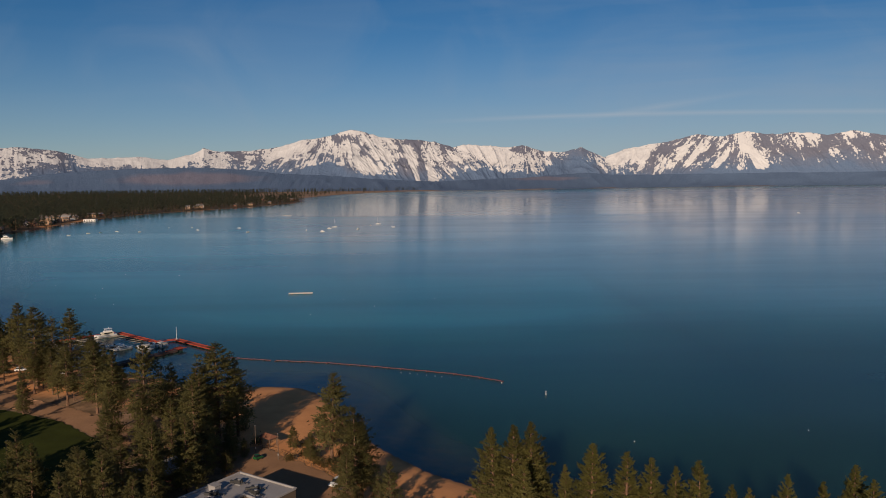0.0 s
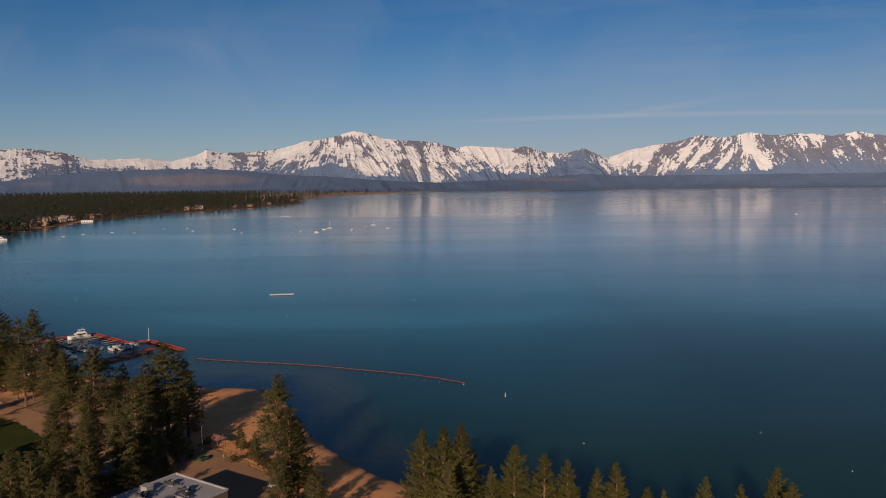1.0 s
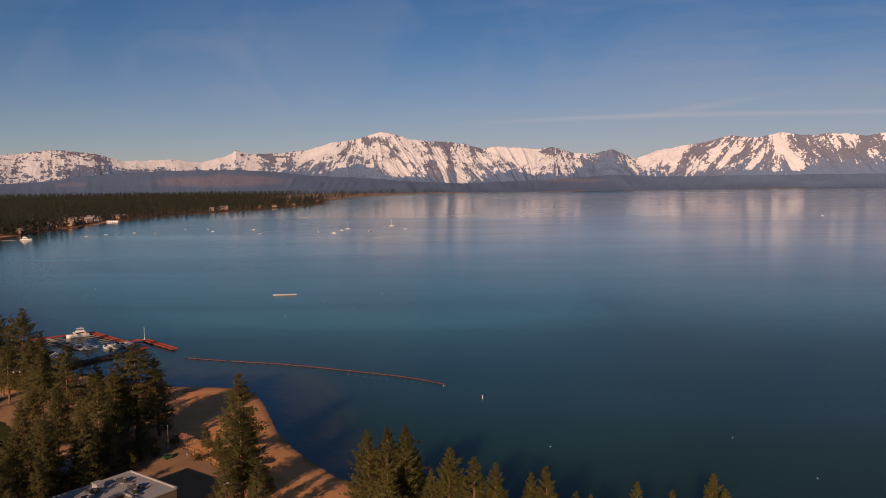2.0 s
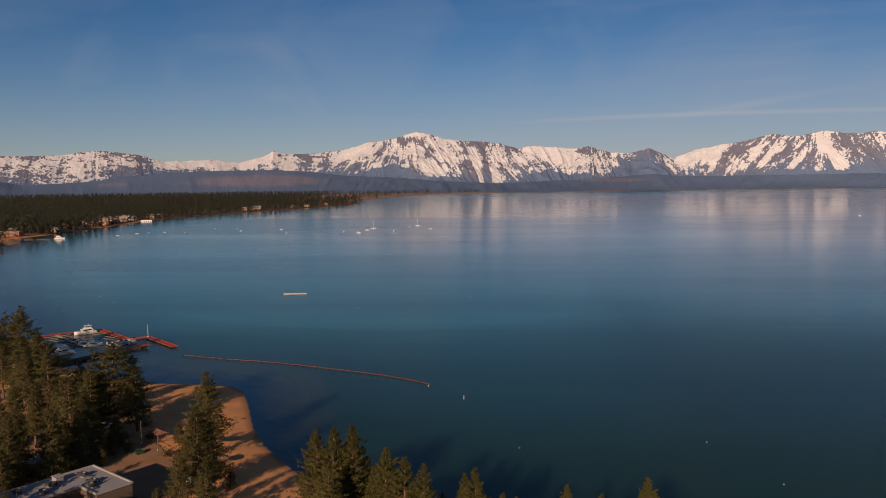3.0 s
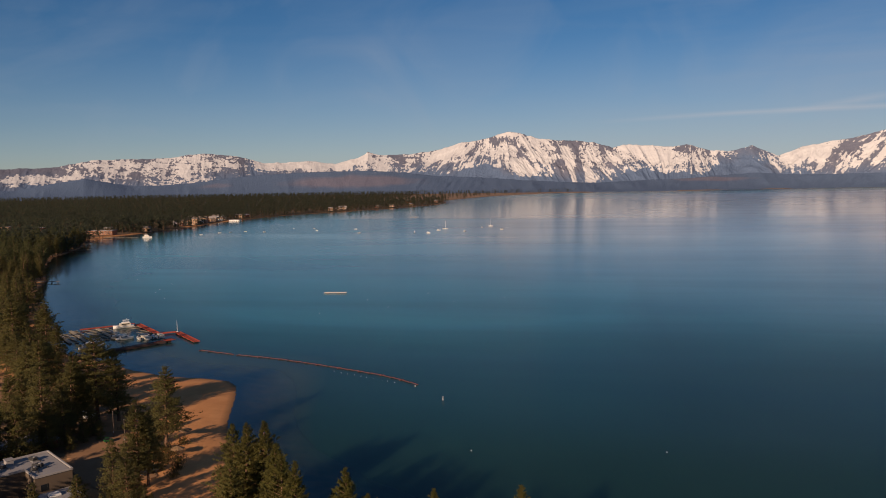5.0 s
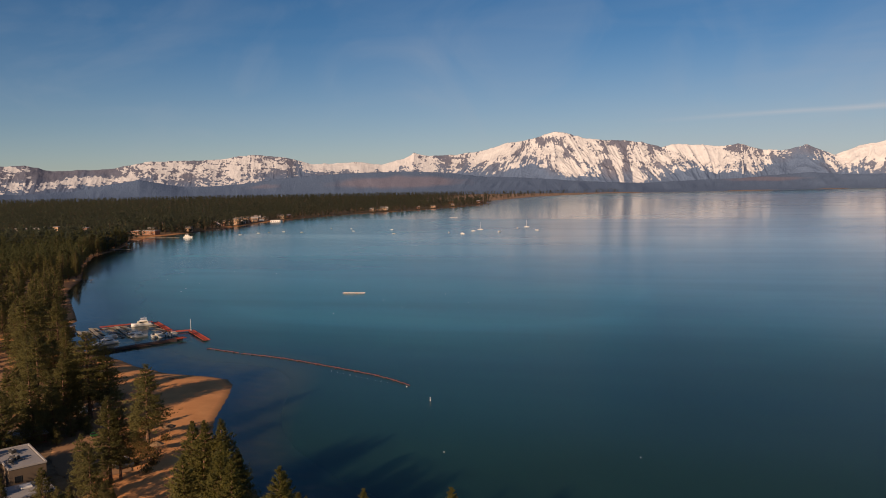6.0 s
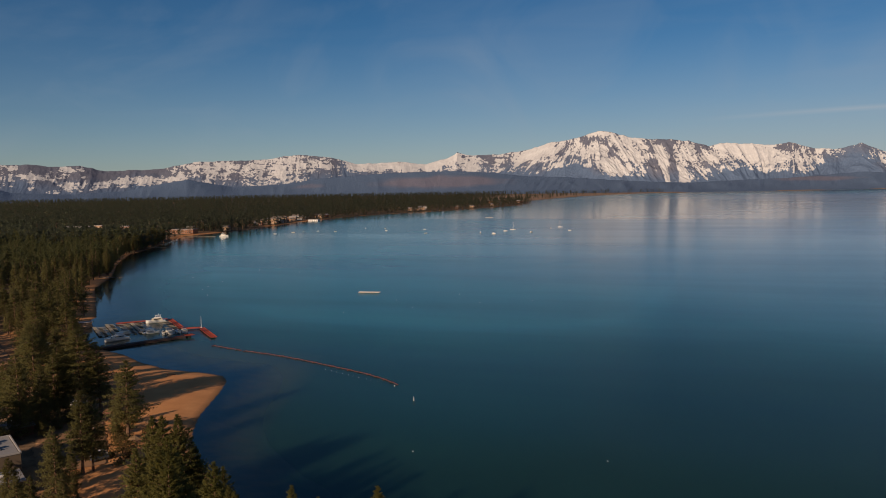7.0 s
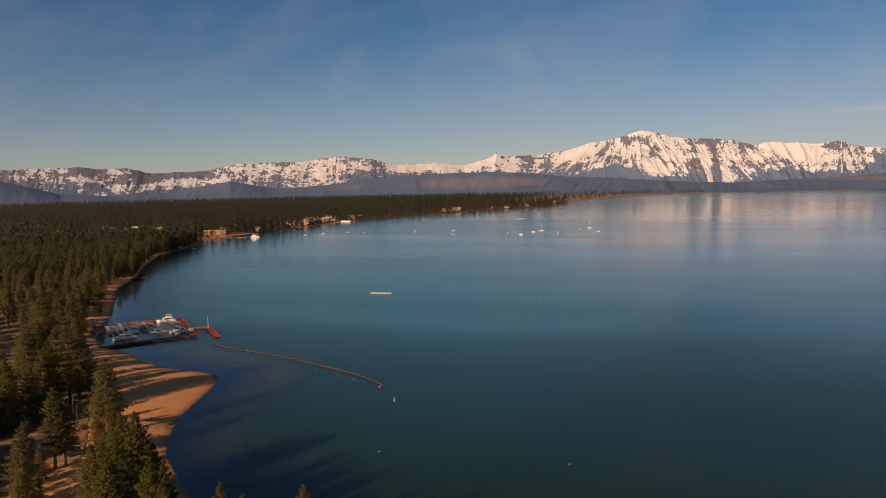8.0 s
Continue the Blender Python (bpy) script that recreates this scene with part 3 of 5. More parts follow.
# snowfields (above 0) and bare rock ribs (below 0): from bearing and height, to bearing and height, half width, strength
MASSIF_MARKS = [(-7.24, 316, -6.74, 291, 7, -1), (-6.33, 316, -5.84, 291, 7, -1.1), (-5.43, 302, -4.68, 249, 5, -0.7), (-7.77, 305, -8.38, 250, 5, -0.6),
                (-5.1, 249, -4.06, 168, 5, -0.6), (-8.99, 284, -10, 204, 4, -0.6), (-8.7, 236, -10.6, 146, 5, -0.6), (-8.38, 222, -6.74, 179, 5, -0.6),
                (-5.1, 228, -3.02, 129, 5, -0.5), (-2.61, 284, -2.11, 142, 7, -0.8), (-0.94, 212, -0.69, 71, 6.5, -1.5), (1.07, 289, 3.57, 153, 8, -0.5),
                (-6.33, 351, -5.51, 337, 4, 1.3), (-6.09, 249, -5.1, 122, 13, 0.8), (-1.81, 248, -1.11, 57, 4.5, 1.8), (-0.27, 141, -0.1, 56, 4, 1.3),
                (-4.27, 249, -3.02, 164, 9, 0.4), (-10.8, 222, -9.19, 264, 9, 0.6)]
RIGHT_MARKS = [(2.2, 253, 5.53, 237, 9, 1.3), (3.24, 203, 4.49, 167, 6, 0.8), (5.94, 229, 6.77, 243, 9, -0.5), (10.18, 218, 11.48, 193, 14, -0.7),
               (13.28, 160, 15.85, 233, 9, 0.7), (18.62, 276, 17.01, 116, 4, 0.7), (19.9, 294, 18.24, 121, 5, 0.9), (21.16, 225, 20.34, 133, 5, 0.9),
               (21.71, 297, 21.96, 224, 7, 1), (22.18, 223, 23.33, 123, 9, 1.2), (20.12, 240, 19.3, 167, 6, -0.9), (21.45, 205, 20.97, 149, 5, -1),
               (28.48, 294, 29.45, 291, 7, 1), (25.44, 302, 26.13, 287, 6, 0.9)]
LEFT_MARKS = [(-28.23, 209, -25.95, 185, 12, 0.5), (-25.11, 211, -23.92, 135, 8, -0.8), (-23.92, 173, -19.47, 180, 9, 1.2), (-19.1, 174, -16.48, 228, 8, 1.3),
              (-15.83, 215, -16.09, 140, 5, -0.6), (-14.75, 228, -13.77, 208, 7, -0.9), (-12.79, 170, -12.32, 170, 8, -0.8), (-11.6, 222, -10, 250, 9, 0.5)]
FAR_LEFT_MARKS = [(-45.72, 190, -44.27, 180, 5, -1.4), (-41.78, 169, -40.75, 139, 8, -1.6), (-40.75, 142, -37.56, 158, 6, -1.5), (-43.45, 179, -42.12, 159, 4, 1), (-45.72, 141, -43.95, 117, 5, 1), (-43.62, 86, -40.75, 65, 6, 0.8),
                  (-40.75, 88, -36.09, 120, 7, 1), (-45.72, 95, -43.78, 70, 4, -0.8), (-35.35, 173, -30.76, 175, 8, 0.4), (-29.38, 91, -28.38, 117, 2, 1), (-28.78, 69, -27.9, 103, 2, 1)]

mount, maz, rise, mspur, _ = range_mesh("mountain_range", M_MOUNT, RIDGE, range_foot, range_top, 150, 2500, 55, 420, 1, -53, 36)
ma, mb = maz * 23.93, (rise - 72) / 3.5376            # even units along and up the range
lean = np.interp(maz, *zip(*LEAN))
wander = 14 * (fractal(ma / 60, mb / 60, 5, 3) - 0.5)
run = ma + lean * mb + wander
streak_n = fractal(run / 17, mb / 55 + ma / 300, 21, 4, True) - 0.62
rock_ribs = np.clip((fractal(run / 24, mb / 48, 25, 4, True, 0.6) - 0.66) / 0.16, 0, 1)      # thin dark ribs
chutes = np.clip((fractal(run / 15, mb / 42, 26, 4, True, 0.6) - 0.66) / 0.16, 0, 1)         # thin snow-filled chutes
ledges = np.clip((fractal(ma / 30, mb / 9 + ma / 90, 27, 4, True, 0.6) - 0.70) / 0.14, 0, 1) # level rock bands
level = np.interp(maz, (-34, -28, -22, -12, -9), (1.0, 0.9, 0.7, 0.5, 0.1))
fine_n = (fractal(run / 3.6, mb / 7, 22, 4, False, 0.6) - 0.5) * (1 - level) + (fractal(ma / 8 + mb / 9, mb / 3.0, 28, 4, False, 0.6) - 0.5) * level
speck_n = fractal(ma / 1.9, mb / 1.7, 23, 2) - 0.5
blot_n = fractal(ma / 38, mb / 26, 24, 4) - 0.5
cover = np.interp(maz, (-58, -46, -44, -41, -37, -29, -25, -20, -16, -12, -8, -4, 0, 2, 5, 7, 10, 13, 16, 19, 22, 24, 27, 31, 44),
                  (-0.45, -0.36, -0.42, -0.24, -0.04, 0.0, -0.08, 0.45, 0.40, 0.22, 0.28, 0.30, 0.12, -0.05, 0.30, -0.02, -0.3, 0.06, -0.14, -0.16, -0.02, -0.12, -0.24, -0.32, -0.3))
wob_a, wob_b = 7 * (fractal(ma / 16, mb / 16, 31, 3) - 0.5), 7 * (fractal(ma / 16, mb / 16, 32, 3) - 0.5)
for a0, h0, a1, h1, wide, much in MASSIF_MARKS + RIGHT_MARKS + LEFT_MARKS + FAR_LEFT_MARKS:
    px, py, qx, qy = a0 * 23.93, (h0 - 72) / 3.5376, a1 * 23.93, (h1 - 72) / 3.5376
    dx, dy = qx - px, qy - py
    t = np.clip(((ma + wob_a - px) * dx + (mb + wob_b - py) * dy) / (dx * dx + dy * dy), 0, 1)
    cover = cover + much * np.exp(-((ma + wob_a - px - t * dx) ** 2 + (mb + wob_b - py - t * dy) ** 2) / wide ** 2)
# the woods thin out upwards; scattered trees reach well above their edge
edge = (np.interp(maz, *zip(*TREELINE)) - 72) / 3.5376 + 9 * (fractal(run / 22, mb / 40, 41, 4) - 0.5)
up = mb - edge
cover = cover - 1.7 * np.clip(-up / 5, 0, 1) - 0.55 * np.exp(-np.maximum(up, 0) / 9)
snowy = 1.0 * cover + 0.06 + 0.9 * streak_n + 2.0 * fine_n + 1.5 * speck_n + 1.0 * blot_n - 0.4 * mspur
snowy = snowy - 0.8 * (1 - 0.6 * level) * rock_ribs - 0.9 * level * ledges + 0.75 * chutes
put_attr(mount, "snow", np.clip(0.5 + snowy * 0.85, 0, 1))
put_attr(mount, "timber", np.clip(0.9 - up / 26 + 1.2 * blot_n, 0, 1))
tagged(mount, "jagged snow-covered mountain range with dark rock faces", "mountain", kind="structure")

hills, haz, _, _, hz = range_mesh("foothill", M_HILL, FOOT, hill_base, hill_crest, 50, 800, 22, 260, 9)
scar = np.exp(-((haz + 17) / 5.5) ** 2) * np.exp(-((hz - 70) / 38) ** 2) + 0.9 * np.exp(-((haz - 8.5) / 3.2) ** 2) * np.exp(-((hz - 55) / 14) ** 2) + 0.5 * np.exp(-((haz + 27.5) / 2.0) ** 2) * np.exp(-((hz - 60) / 22) ** 2)
put_attr(hills, "scar", scar)
put_attr(hills, "patch", 0.75 * np.exp(-((haz + 14) / 6) ** 2) * np.clip((hz - 75) / 40, 0, 1) + 0.72 * np.exp(-((haz + 42) / 4.5) ** 2) * np.exp(-((hz - 58) / 22) ** 2))
tagged(hills, "dark forested foothills with reddish bare slopes", "hill", kind="structure")

# ---------------- trees ----------------


def tuft_cloud(centres, sizes, ways, rng, blades):
    """Sprays of needles: at each centre a few long leaf-shaped triangles, fanned round its way."""
    n = len(centres)
    c = np.repeat(centres, blades, 0)
    s = np.repeat(sizes, blades)[:, None]
    w = np.repeat(ways, blades, 0)
    d = w + rng.normal(0, 0.75, (n * blades, 3))
    d /= np.linalg.norm(d, axis=1, keepdims=True) + 1e-9
    side = np.cross(d, rng.normal(0, 1, (n * blades, 3)))
    side /= np.linalg.norm(side, axis=1, keepdims=True) + 1e-9
    wide = rng.uniform(0.16, 0.34, (n * blades, 1))
    long = rng.uniform(0.7, 1.3, (n * blades, 1))
    p0 = c - d * s * 0.5 + side * s * wide
    p1 = c - d * s * 0.35 - side * s * wide
    p2 = c + d * s * long
    verts = np.stack([p0, p1, p2], 1).reshape(-1, 3)
    faces = np.arange(n * blades * 3).reshape(-1, 3)
    return verts, faces


def limb_mesh(starts, ends, r, rng):
    """Three-sided tapering limbs from starts to ends."""
    d = ends - starts
    d /= np.linalg.norm(d, axis=1, keepdims=True) + 1e-9
    a = np.cross(d, (0.1, 0.2, 1.0))
    a /= np.linalg.norm(a, axis=1, keepdims=True) + 1e-9
    b = np.cross(d, a)
    ring = [starts + (a * math.cos(q) + b * math.sin(q)) * r[:, None] for q in (0, 2.09, 4.19)]
    verts = np.stack([*ring, ends], 1).reshape(-1, 3)
    k = np.arange(len(starts)) * 4
    faces = np.concatenate([np.stack([k, k + 1, k + 3], 1), np.stack([k + 1, k + 2, k + 3], 1), np.stack([k + 2, k, k + 3], 1)])
    return verts, faces


def crown_shape(style, f):
    """Reach of the branches at the height f of the crown, from 0 below to 1 at the top."""
    if style == "dense":
        return (1 - f) ** 0.95 * min(1.0, 0.72 + 1.6 * f) + 0.015
    if style == "tall":
        return (1.03 - f) ** 0.80 * min(1.0, 0.62 + 2.2 * f)
    return (1.02 - f) ** 0.75 * min(1.0, 0.6 + 2.2 * f) + 0.02


def pine_geometry(style, h, rad, base, seed, whorls, per, tufts, size, blades, sprays=1, clump=0.6):
    rng = np.random.default_rng(seed)
    cen, siz, way, ls, le, lr = [], [], [], [], [], []
    lean = rng.normal(0, 0.012, 2)
    lop = rng.uniform(0, 6.28)
    for i in range(whorls):
        f = (i + rng.uniform(-0.4, 0.4)) / (whorls - 1)
        f = min(max(f, 0), 1)
        z = base + (h - base) * f
        if style != "dense" and rng.random() < 0.06 and f < 0.8:
            continue
        swell = rng.uniform(0.80, 1.10)
        turn = rng.uniform(0, 6.28)
        count = max(3, int(per * (1 if f < 0.75 else 0.7)))
        for j in range(count):
            a = turn + 6.283 * j / count + rng.normal(0, 0.25)
            length = rad * crown_shape(style, f) * swell * rng.uniform(0.62, 1.15) * (1 + 0.16 * math.cos(a - lop))
            rise = (0.55 if style == "dense" else 0.18) * (0.3 + f) + (0.9 * f ** 3) - (0.22 if style != "dense" and f < 0.4 else 0.0) + rng.normal(0, 0.07)
            zj = z + rng.uniform(-0.7, 0.7) * (h - base) / whorls
            axis = np.array([lean[0] * zj, lean[1] * zj, min(zj, h - 0.2)])
            out = np.array([math.cos(a), math.sin(a), 0.0])
            tip = axis + out * length + np.array([0, 0, length * rise])
            ls.append(axis), le.append(tip), lr.append(0.02 + 0.012 * length)
            # needles sit in flat clumps towards the branch ends, with gaps between
            k = max(1, int(round(tufts * (0.35 + 0.65 * length / rad))))
            along = (tip - axis) / (np.linalg.norm(tip - axis) + 1e-9)
            across = np.array([-math.sin(a), math.cos(a), 0.0])
            for q in range(k):
                t = (0.34 if style == "dense" else 0.42) + 0.64 * (q + rng.random()) / k
                hub = axis + (tip - axis) * min(t, 1.03) + rng.normal(0, 1, 3) * (0.10, 0.10, 0.06) * (0.4 + length * 0.5)
                g = clump * (0.45 + 0.10 * length) * rng.uniform(0.7, 1.25) * (1.12 - (0.8 if style == "dense" else 0.55) * f)
                for _ in range(sprays):
                    o = rng.normal(0, 1, 3)
                    p = hub + along * o[0] * g + across * o[1] * g + np.array([0, 0, abs(o[2]) * g * 0.58]) if sprays > 1 else hub
                    cen.append(p)
                    siz.append(size * rng.uniform(0.6, 1.25) * (0.55 if f > 0.93 else 0.75 if f > 0.85 else 1))
                    way.append(out * 0.8 + across * o[1] * 0.35 + np.array([0, 0, 0.9 if style == "dense" else 0.55]))
    cen.append(np.array([lean[0] * h, lean[1] * h, h - size * 0.6])), siz.append(size * 0.8), way.append(np.array([0, 0, 2.0]))
    cv, cf = tuft_cloud(np.array(cen), np.array(siz), np.array(way), rng, blades)
    lv, lf = limb_mesh(np.array(ls), np.array(le), np.array(lr), rng)
    return cv, cf, lv, lf, lean


def trunk_mesh(h, r, lean, sides=7, rings=7):
    verts, faces = [], []
    for i in range(rings):
        f = i / (rings - 1)
        z = h * f * 0.97 - 0.4 * (i == 0)
        rr = r * (1 - f) ** 0.8 * (1.35 if i == 0 else 1) + 0.02
        for j in range(sides):
            a = 6.283 * j / sides
            verts.append((lean[0] * z + rr * math.cos(a), lean[1] * z + rr * math.sin(a), z))
    for i in range(rings - 1):
        for j in range(sides):
            k = (j + 1) % sides
            faces.append((i * sides + j, i * sides + k, (i + 1) * sides + k, (i + 1) * sides + j))
    return verts, faces


def pine(style, h, rad, base, seed, mat, whorls=34, per=6, tufts=4, size=0.75, blades=4, sprays=1, clump=0.6):
    cv, cf, lv, lf, lean = pine_geometry(style, h, rad, base, seed, whorls, per, tufts, size, blades, sprays, clump)
    root = empty("pine_tree", pose(0, 0, -500))
    tv, tf = trunk_mesh(h, 0.013 * h + 0.05, lean)
    k = len(tv)
    mesh_ob("trunk", [*tv, *lv.tolist()], [*tf, *[tuple(i + k for i in f) for f in lf.tolist()]], M_BARK, root)
    mesh_ob("crown", cv.tolist(), cf.tolist(), mat, root)
    return root


def remove_thing(root):
    for o in [*root.children_recursive, root]:
        bpy.data.objects.remove(o)


TALL = [pine("tall", 26, (6.0, 6.8, 5.4, 6.4, 5.8)[k], 9.0 - 1.3 * k, 11 + k, M_PINE, (33, 30, 35, 31, 33)[k], 5, 5, 0.42, 3, 10, 0.78) for k in range(5)]
FULL = [pine("full", 22, (5.9, 5.2, 6.2, 5.6)[k], 3.4 - 0.5 * k, 31 + k, M_PINE, (33, 35, 31, 34)[k], 5, 5, 0.42, 3, 10, 0.78) for k in range(4)]
DENSE = [pine("dense", 21, (4.9, 4.5, 5.2, 4.7)[k], 1.2, 51 + k, M_DENSE, 42, 7, 4, 0.36, 3, 9, 0.50) for k in range(4)]
YOUNG = [pine("dense", 21, (5.2, 4.7, 5.4)[k], 1.4, 61 + k, M_GREENPINE, 38, 7, 4, 0.40, 3, 9, 0.56) for k in range(3)]
AFAR = [pine("tall" if k % 2 else "full", 24, 5.6, 6.5 if k % 2 else 3.0, 71 + k, M_PINE, 27, 5, 3, 0.72, 3, 4, 0.72) for k in range(6)]
HEIGHT = {**{o: 26 for o in TALL}, **{o: 22 for o in FULL}, **{o: 21 for o in DENSE + YOUNG}, **{o: 24 for o in AFAR}}
TREE_LABEL = {"tall": "tall dark green pine with bare lower trunk", "full": "bushy dark green pine on brown soil", "afar": "dark green pine in the lakeside forest", "dense": "dense conical yellow-green pine by the lake", "young": "dense conical dark green pine by the beach"}
KINDS = {"tall": TALL, "full": FULL, "dense": DENSE, "young": YOUNG, "afar": AFAR}
trng = random.Random(5)
planted = []


def plant(style, x, y, top, wide=1.0):
    """One tree whose top reaches the height top above the lake."""
    z = float(ground_z(np.array([x]), np.array([y]))[0])
    src = trng.choice(KINDS[style])
    s = (top - z) / HEIGHT[src]
    root = copy_thing(src, Matrix.LocRotScale((x, y, z - 0.05), Euler((0, 0, trng.uniform(0, 6.28))), None))
    w = s * wide * trng.uniform(0.95, 1.25) * {"tall": 1.05, "full": 0.94, "afar": 0.95, "dense": 1.16, "young": 1.16}[style]
    root.scale = (w, w, s)
    planted.append((x, y))
    return tagged(root, TREE_LABEL[style], "tree", "lakeside pines")


# trees by the water
for row in [(14.7, 150, 21.4), (17.8, 147.5, 22.4), (21.8, 148, 22.8), (30.7, 133.2, 23.6), (35.0, 126, 24.6), (38.5, 123.5, 24.4), (45.5, 130.6, 20), (47.7, 124.7, 23.2),
            (52.1, 122.1, 20), (54.5, 120.8, 20), (62.9, 125.2, 20.5), (68.8, 123.7, 19.5), (77, 129.4, 20.2), (77.8, 124.5, 19.5), (24.4, 151.5, 15),
            (27.5, 141, 17), (41, 137, 14), (19, 139, 18.5)]:
    plant("dense" if row[0] > 29 else "young", *row)
# pines between the beach, the car park and the building
for row in [(-22.6, 184.8, 24.2, 1.2), (-14.2, 158.6, 22.6, 1.12), (-13.2, 161.0, 20.5), (-15.5, 151.2, 16, 1.1), (-9, 150, 12), (-4, 133, 12), (-14, 137, 13.5), (-21, 133, 13), (0, 141, 9), (-6.2, 142.3, 17.4), (2, 136, 12), (7, 131, 12.5), (-2, 128, 14)]:
    plant("tall" if row[2] > 18 else "full", *row)
plant("full", -33.5, 193.8, 8.2, 1.25)
plant("full", -28, 186, 9, 1.1)
for row in [(-47.5, 185, 9), (-46.8, 178.5, 8), (-49, 191, 11), (-44.8, 188.5, 7)]:
    plant("full", *row, 1.2)
# grove beside the lawn and behind the beach
for row in [(-122.6, 267, 27.2), (-149.5, 285, 26.5), (-130.4, 259, 29), (-110, 236, 21), (-97.6, 228, 24), (-86.5, 212, 24), (-82, 199, 17), (-74.5, 203, 27.5),
            (-69.6, 212, 20.7), (-71, 190, 19.5), (-54.5, 201.4, 28, 1.22), (-50.2, 205.2, 23.5, 1.08), (-53.9, 178, 25.5, 1.1), (-59, 197, 24),
            (-57.5, 194, 22), (-52.5, 184, 17), (-51, 175, 15), (-56, 188, 19), (-62, 186, 18), (-119.6, 228, 15), (-128, 258, 16.5), (-97.9, 237.2, 20), (-112.8, 259.5, 20)]:
    plant("tall" if row[2] > 19 else "full", *row)
# near pines in front of the lawn and the building
for row in [(-77.3, 148, 20), (-61.5, 144, 20), (-66, 136, 19), (-51.7, 133, 19), (-60, 165, 20), (-52.5, 166.5, 20), (-57, 157.5, 21), (-86, 160, 19), (-55, 152, 15), (-38, 128, 16), (-96, 150, 20), (-30, 126, 14), (-44, 122, 19), (-47, 128, 18), (-40, 117, 19), (-35, 119, 18)]:
    plant("full", *row)

# fill the groves, leaving lawn, road, car park, roofs and beach open
OPEN = [(-112, 194, 34, 28), (-37, 176, 15, 15), (-40, 148, 20, 15), (-55, 176, 11, 13), (-38, 240, 22, 30), (-25, 205, 8, 12)]
ROAD = [(-190, 288), (-152, 258), (-128, 241), (-106, 227), (-88, 213), (-66, 194)]


def off_road(x, y, gap):
    for (ax, ay), (bx, by) in zip(ROAD, ROAD[1:]):
        dx, dy = bx - ax, by - ay
        t = min(max(((x - ax) * dx + (y - ay) * dy) / (dx * dx + dy * dy), 0), 1)
        if math.hypot(x - ax - t * dx, y - ay - t * dy) < gap:
            return False
    return True


def fill(count, x0, x1, y0, y1, gap, low, high, seed, edge=9):
    rng = random.Random(seed)
    made = 0
    for _ in range(count * 60):
        x, y = rng.uniform(x0, x1), rng.uniform(y0, y1)
        d = float(inland(np.array([x]), np.array([y]))[0])
        if d < (14 if 345 < y < 505 and x < -185 else edge) or not off_road(x, y, 8.5) or any(abs(x - cx) < a and abs(y - cy) < b for cx, cy, a, b in OPEN):
            continue
        if any((x - a) ** 2 + (y - b) ** 2 < gap * gap for a, b in planted):
            continue
        plant("afar" if x < -150 or y > 265 else rng.choice(("tall", "tall", "full")), x, y, rng.uniform(low, high))
        made += 1
        if made == count:
            break


fill(8, -92, -60, 186, 222, 6.2, 11, 17, 1, 40)
fill(20, -165, -84, 232, 272, 6.0, 10, 18, 2, 34)
fill(20, -112, -50, 122, 166, 6.0, 13, 20, 3)
fill(110, -250, -135, 232, 372, 5.0, 13, 24, 4, 7)
fill(80, -350, -190, 330, 540, 6.0, 14, 24, 6, 6)
# a row behind the sand strip of the curved shore, and down to the water beyond it
edge_rng = random.Random(21)
for (ax, ay), (bx, by) in zip(SHORE[22:30], SHORE[23:31]):
    run_m = math.hypot(bx - ax, by - ay)
    for i in range(int(run_m / 6.5)):
        t, off_m = (i + edge_rng.random()) * 6.5 / run_m, (edge_rng.uniform(6, 11) if i % 3 == 0 else edge_rng.uniform(13, 20)) if ay < 515 else edge_rng.uniform(1.5, 6)
        if ay + (by - ay) * t > 855 or 768 < ay + (by - ay) * t < 790:
            continue
        plant("afar", ax + (bx - ax) * t + (ay - by) / run_m * off_m, ay + (by - ay) * t + (bx - ax) / run_m * off_m, edge_rng.uniform(13, 23))
for o in TALL + FULL + DENSE + YOUNG + AFAR:
    remove_thing(o)

# the woods farther off, too many to count
TOWN = [(-600, 985, 70, 30), (-660, 1330, 75, 45), (-820, 1009, 40, 12), (-746, 1033, 26, 14), (-520, 1850, 30, 40)]


CLEARING = [(-812, 1009, 40), (-738, 1033, 27)]


def low_growth(x, y):
    """Younger, lower pines on the lake side of the buildings in the woods."""
    for cx, cy, half in CLEARING:
        dx, dy = 0.64, -0.77
        along, across = (x - cx) * dx + (y - cy) * dy, (x - cx) * dy - (y - cy) * dx
        if -5 < along < 240 and abs(across) < half:
            return 0.24
    return 1.0


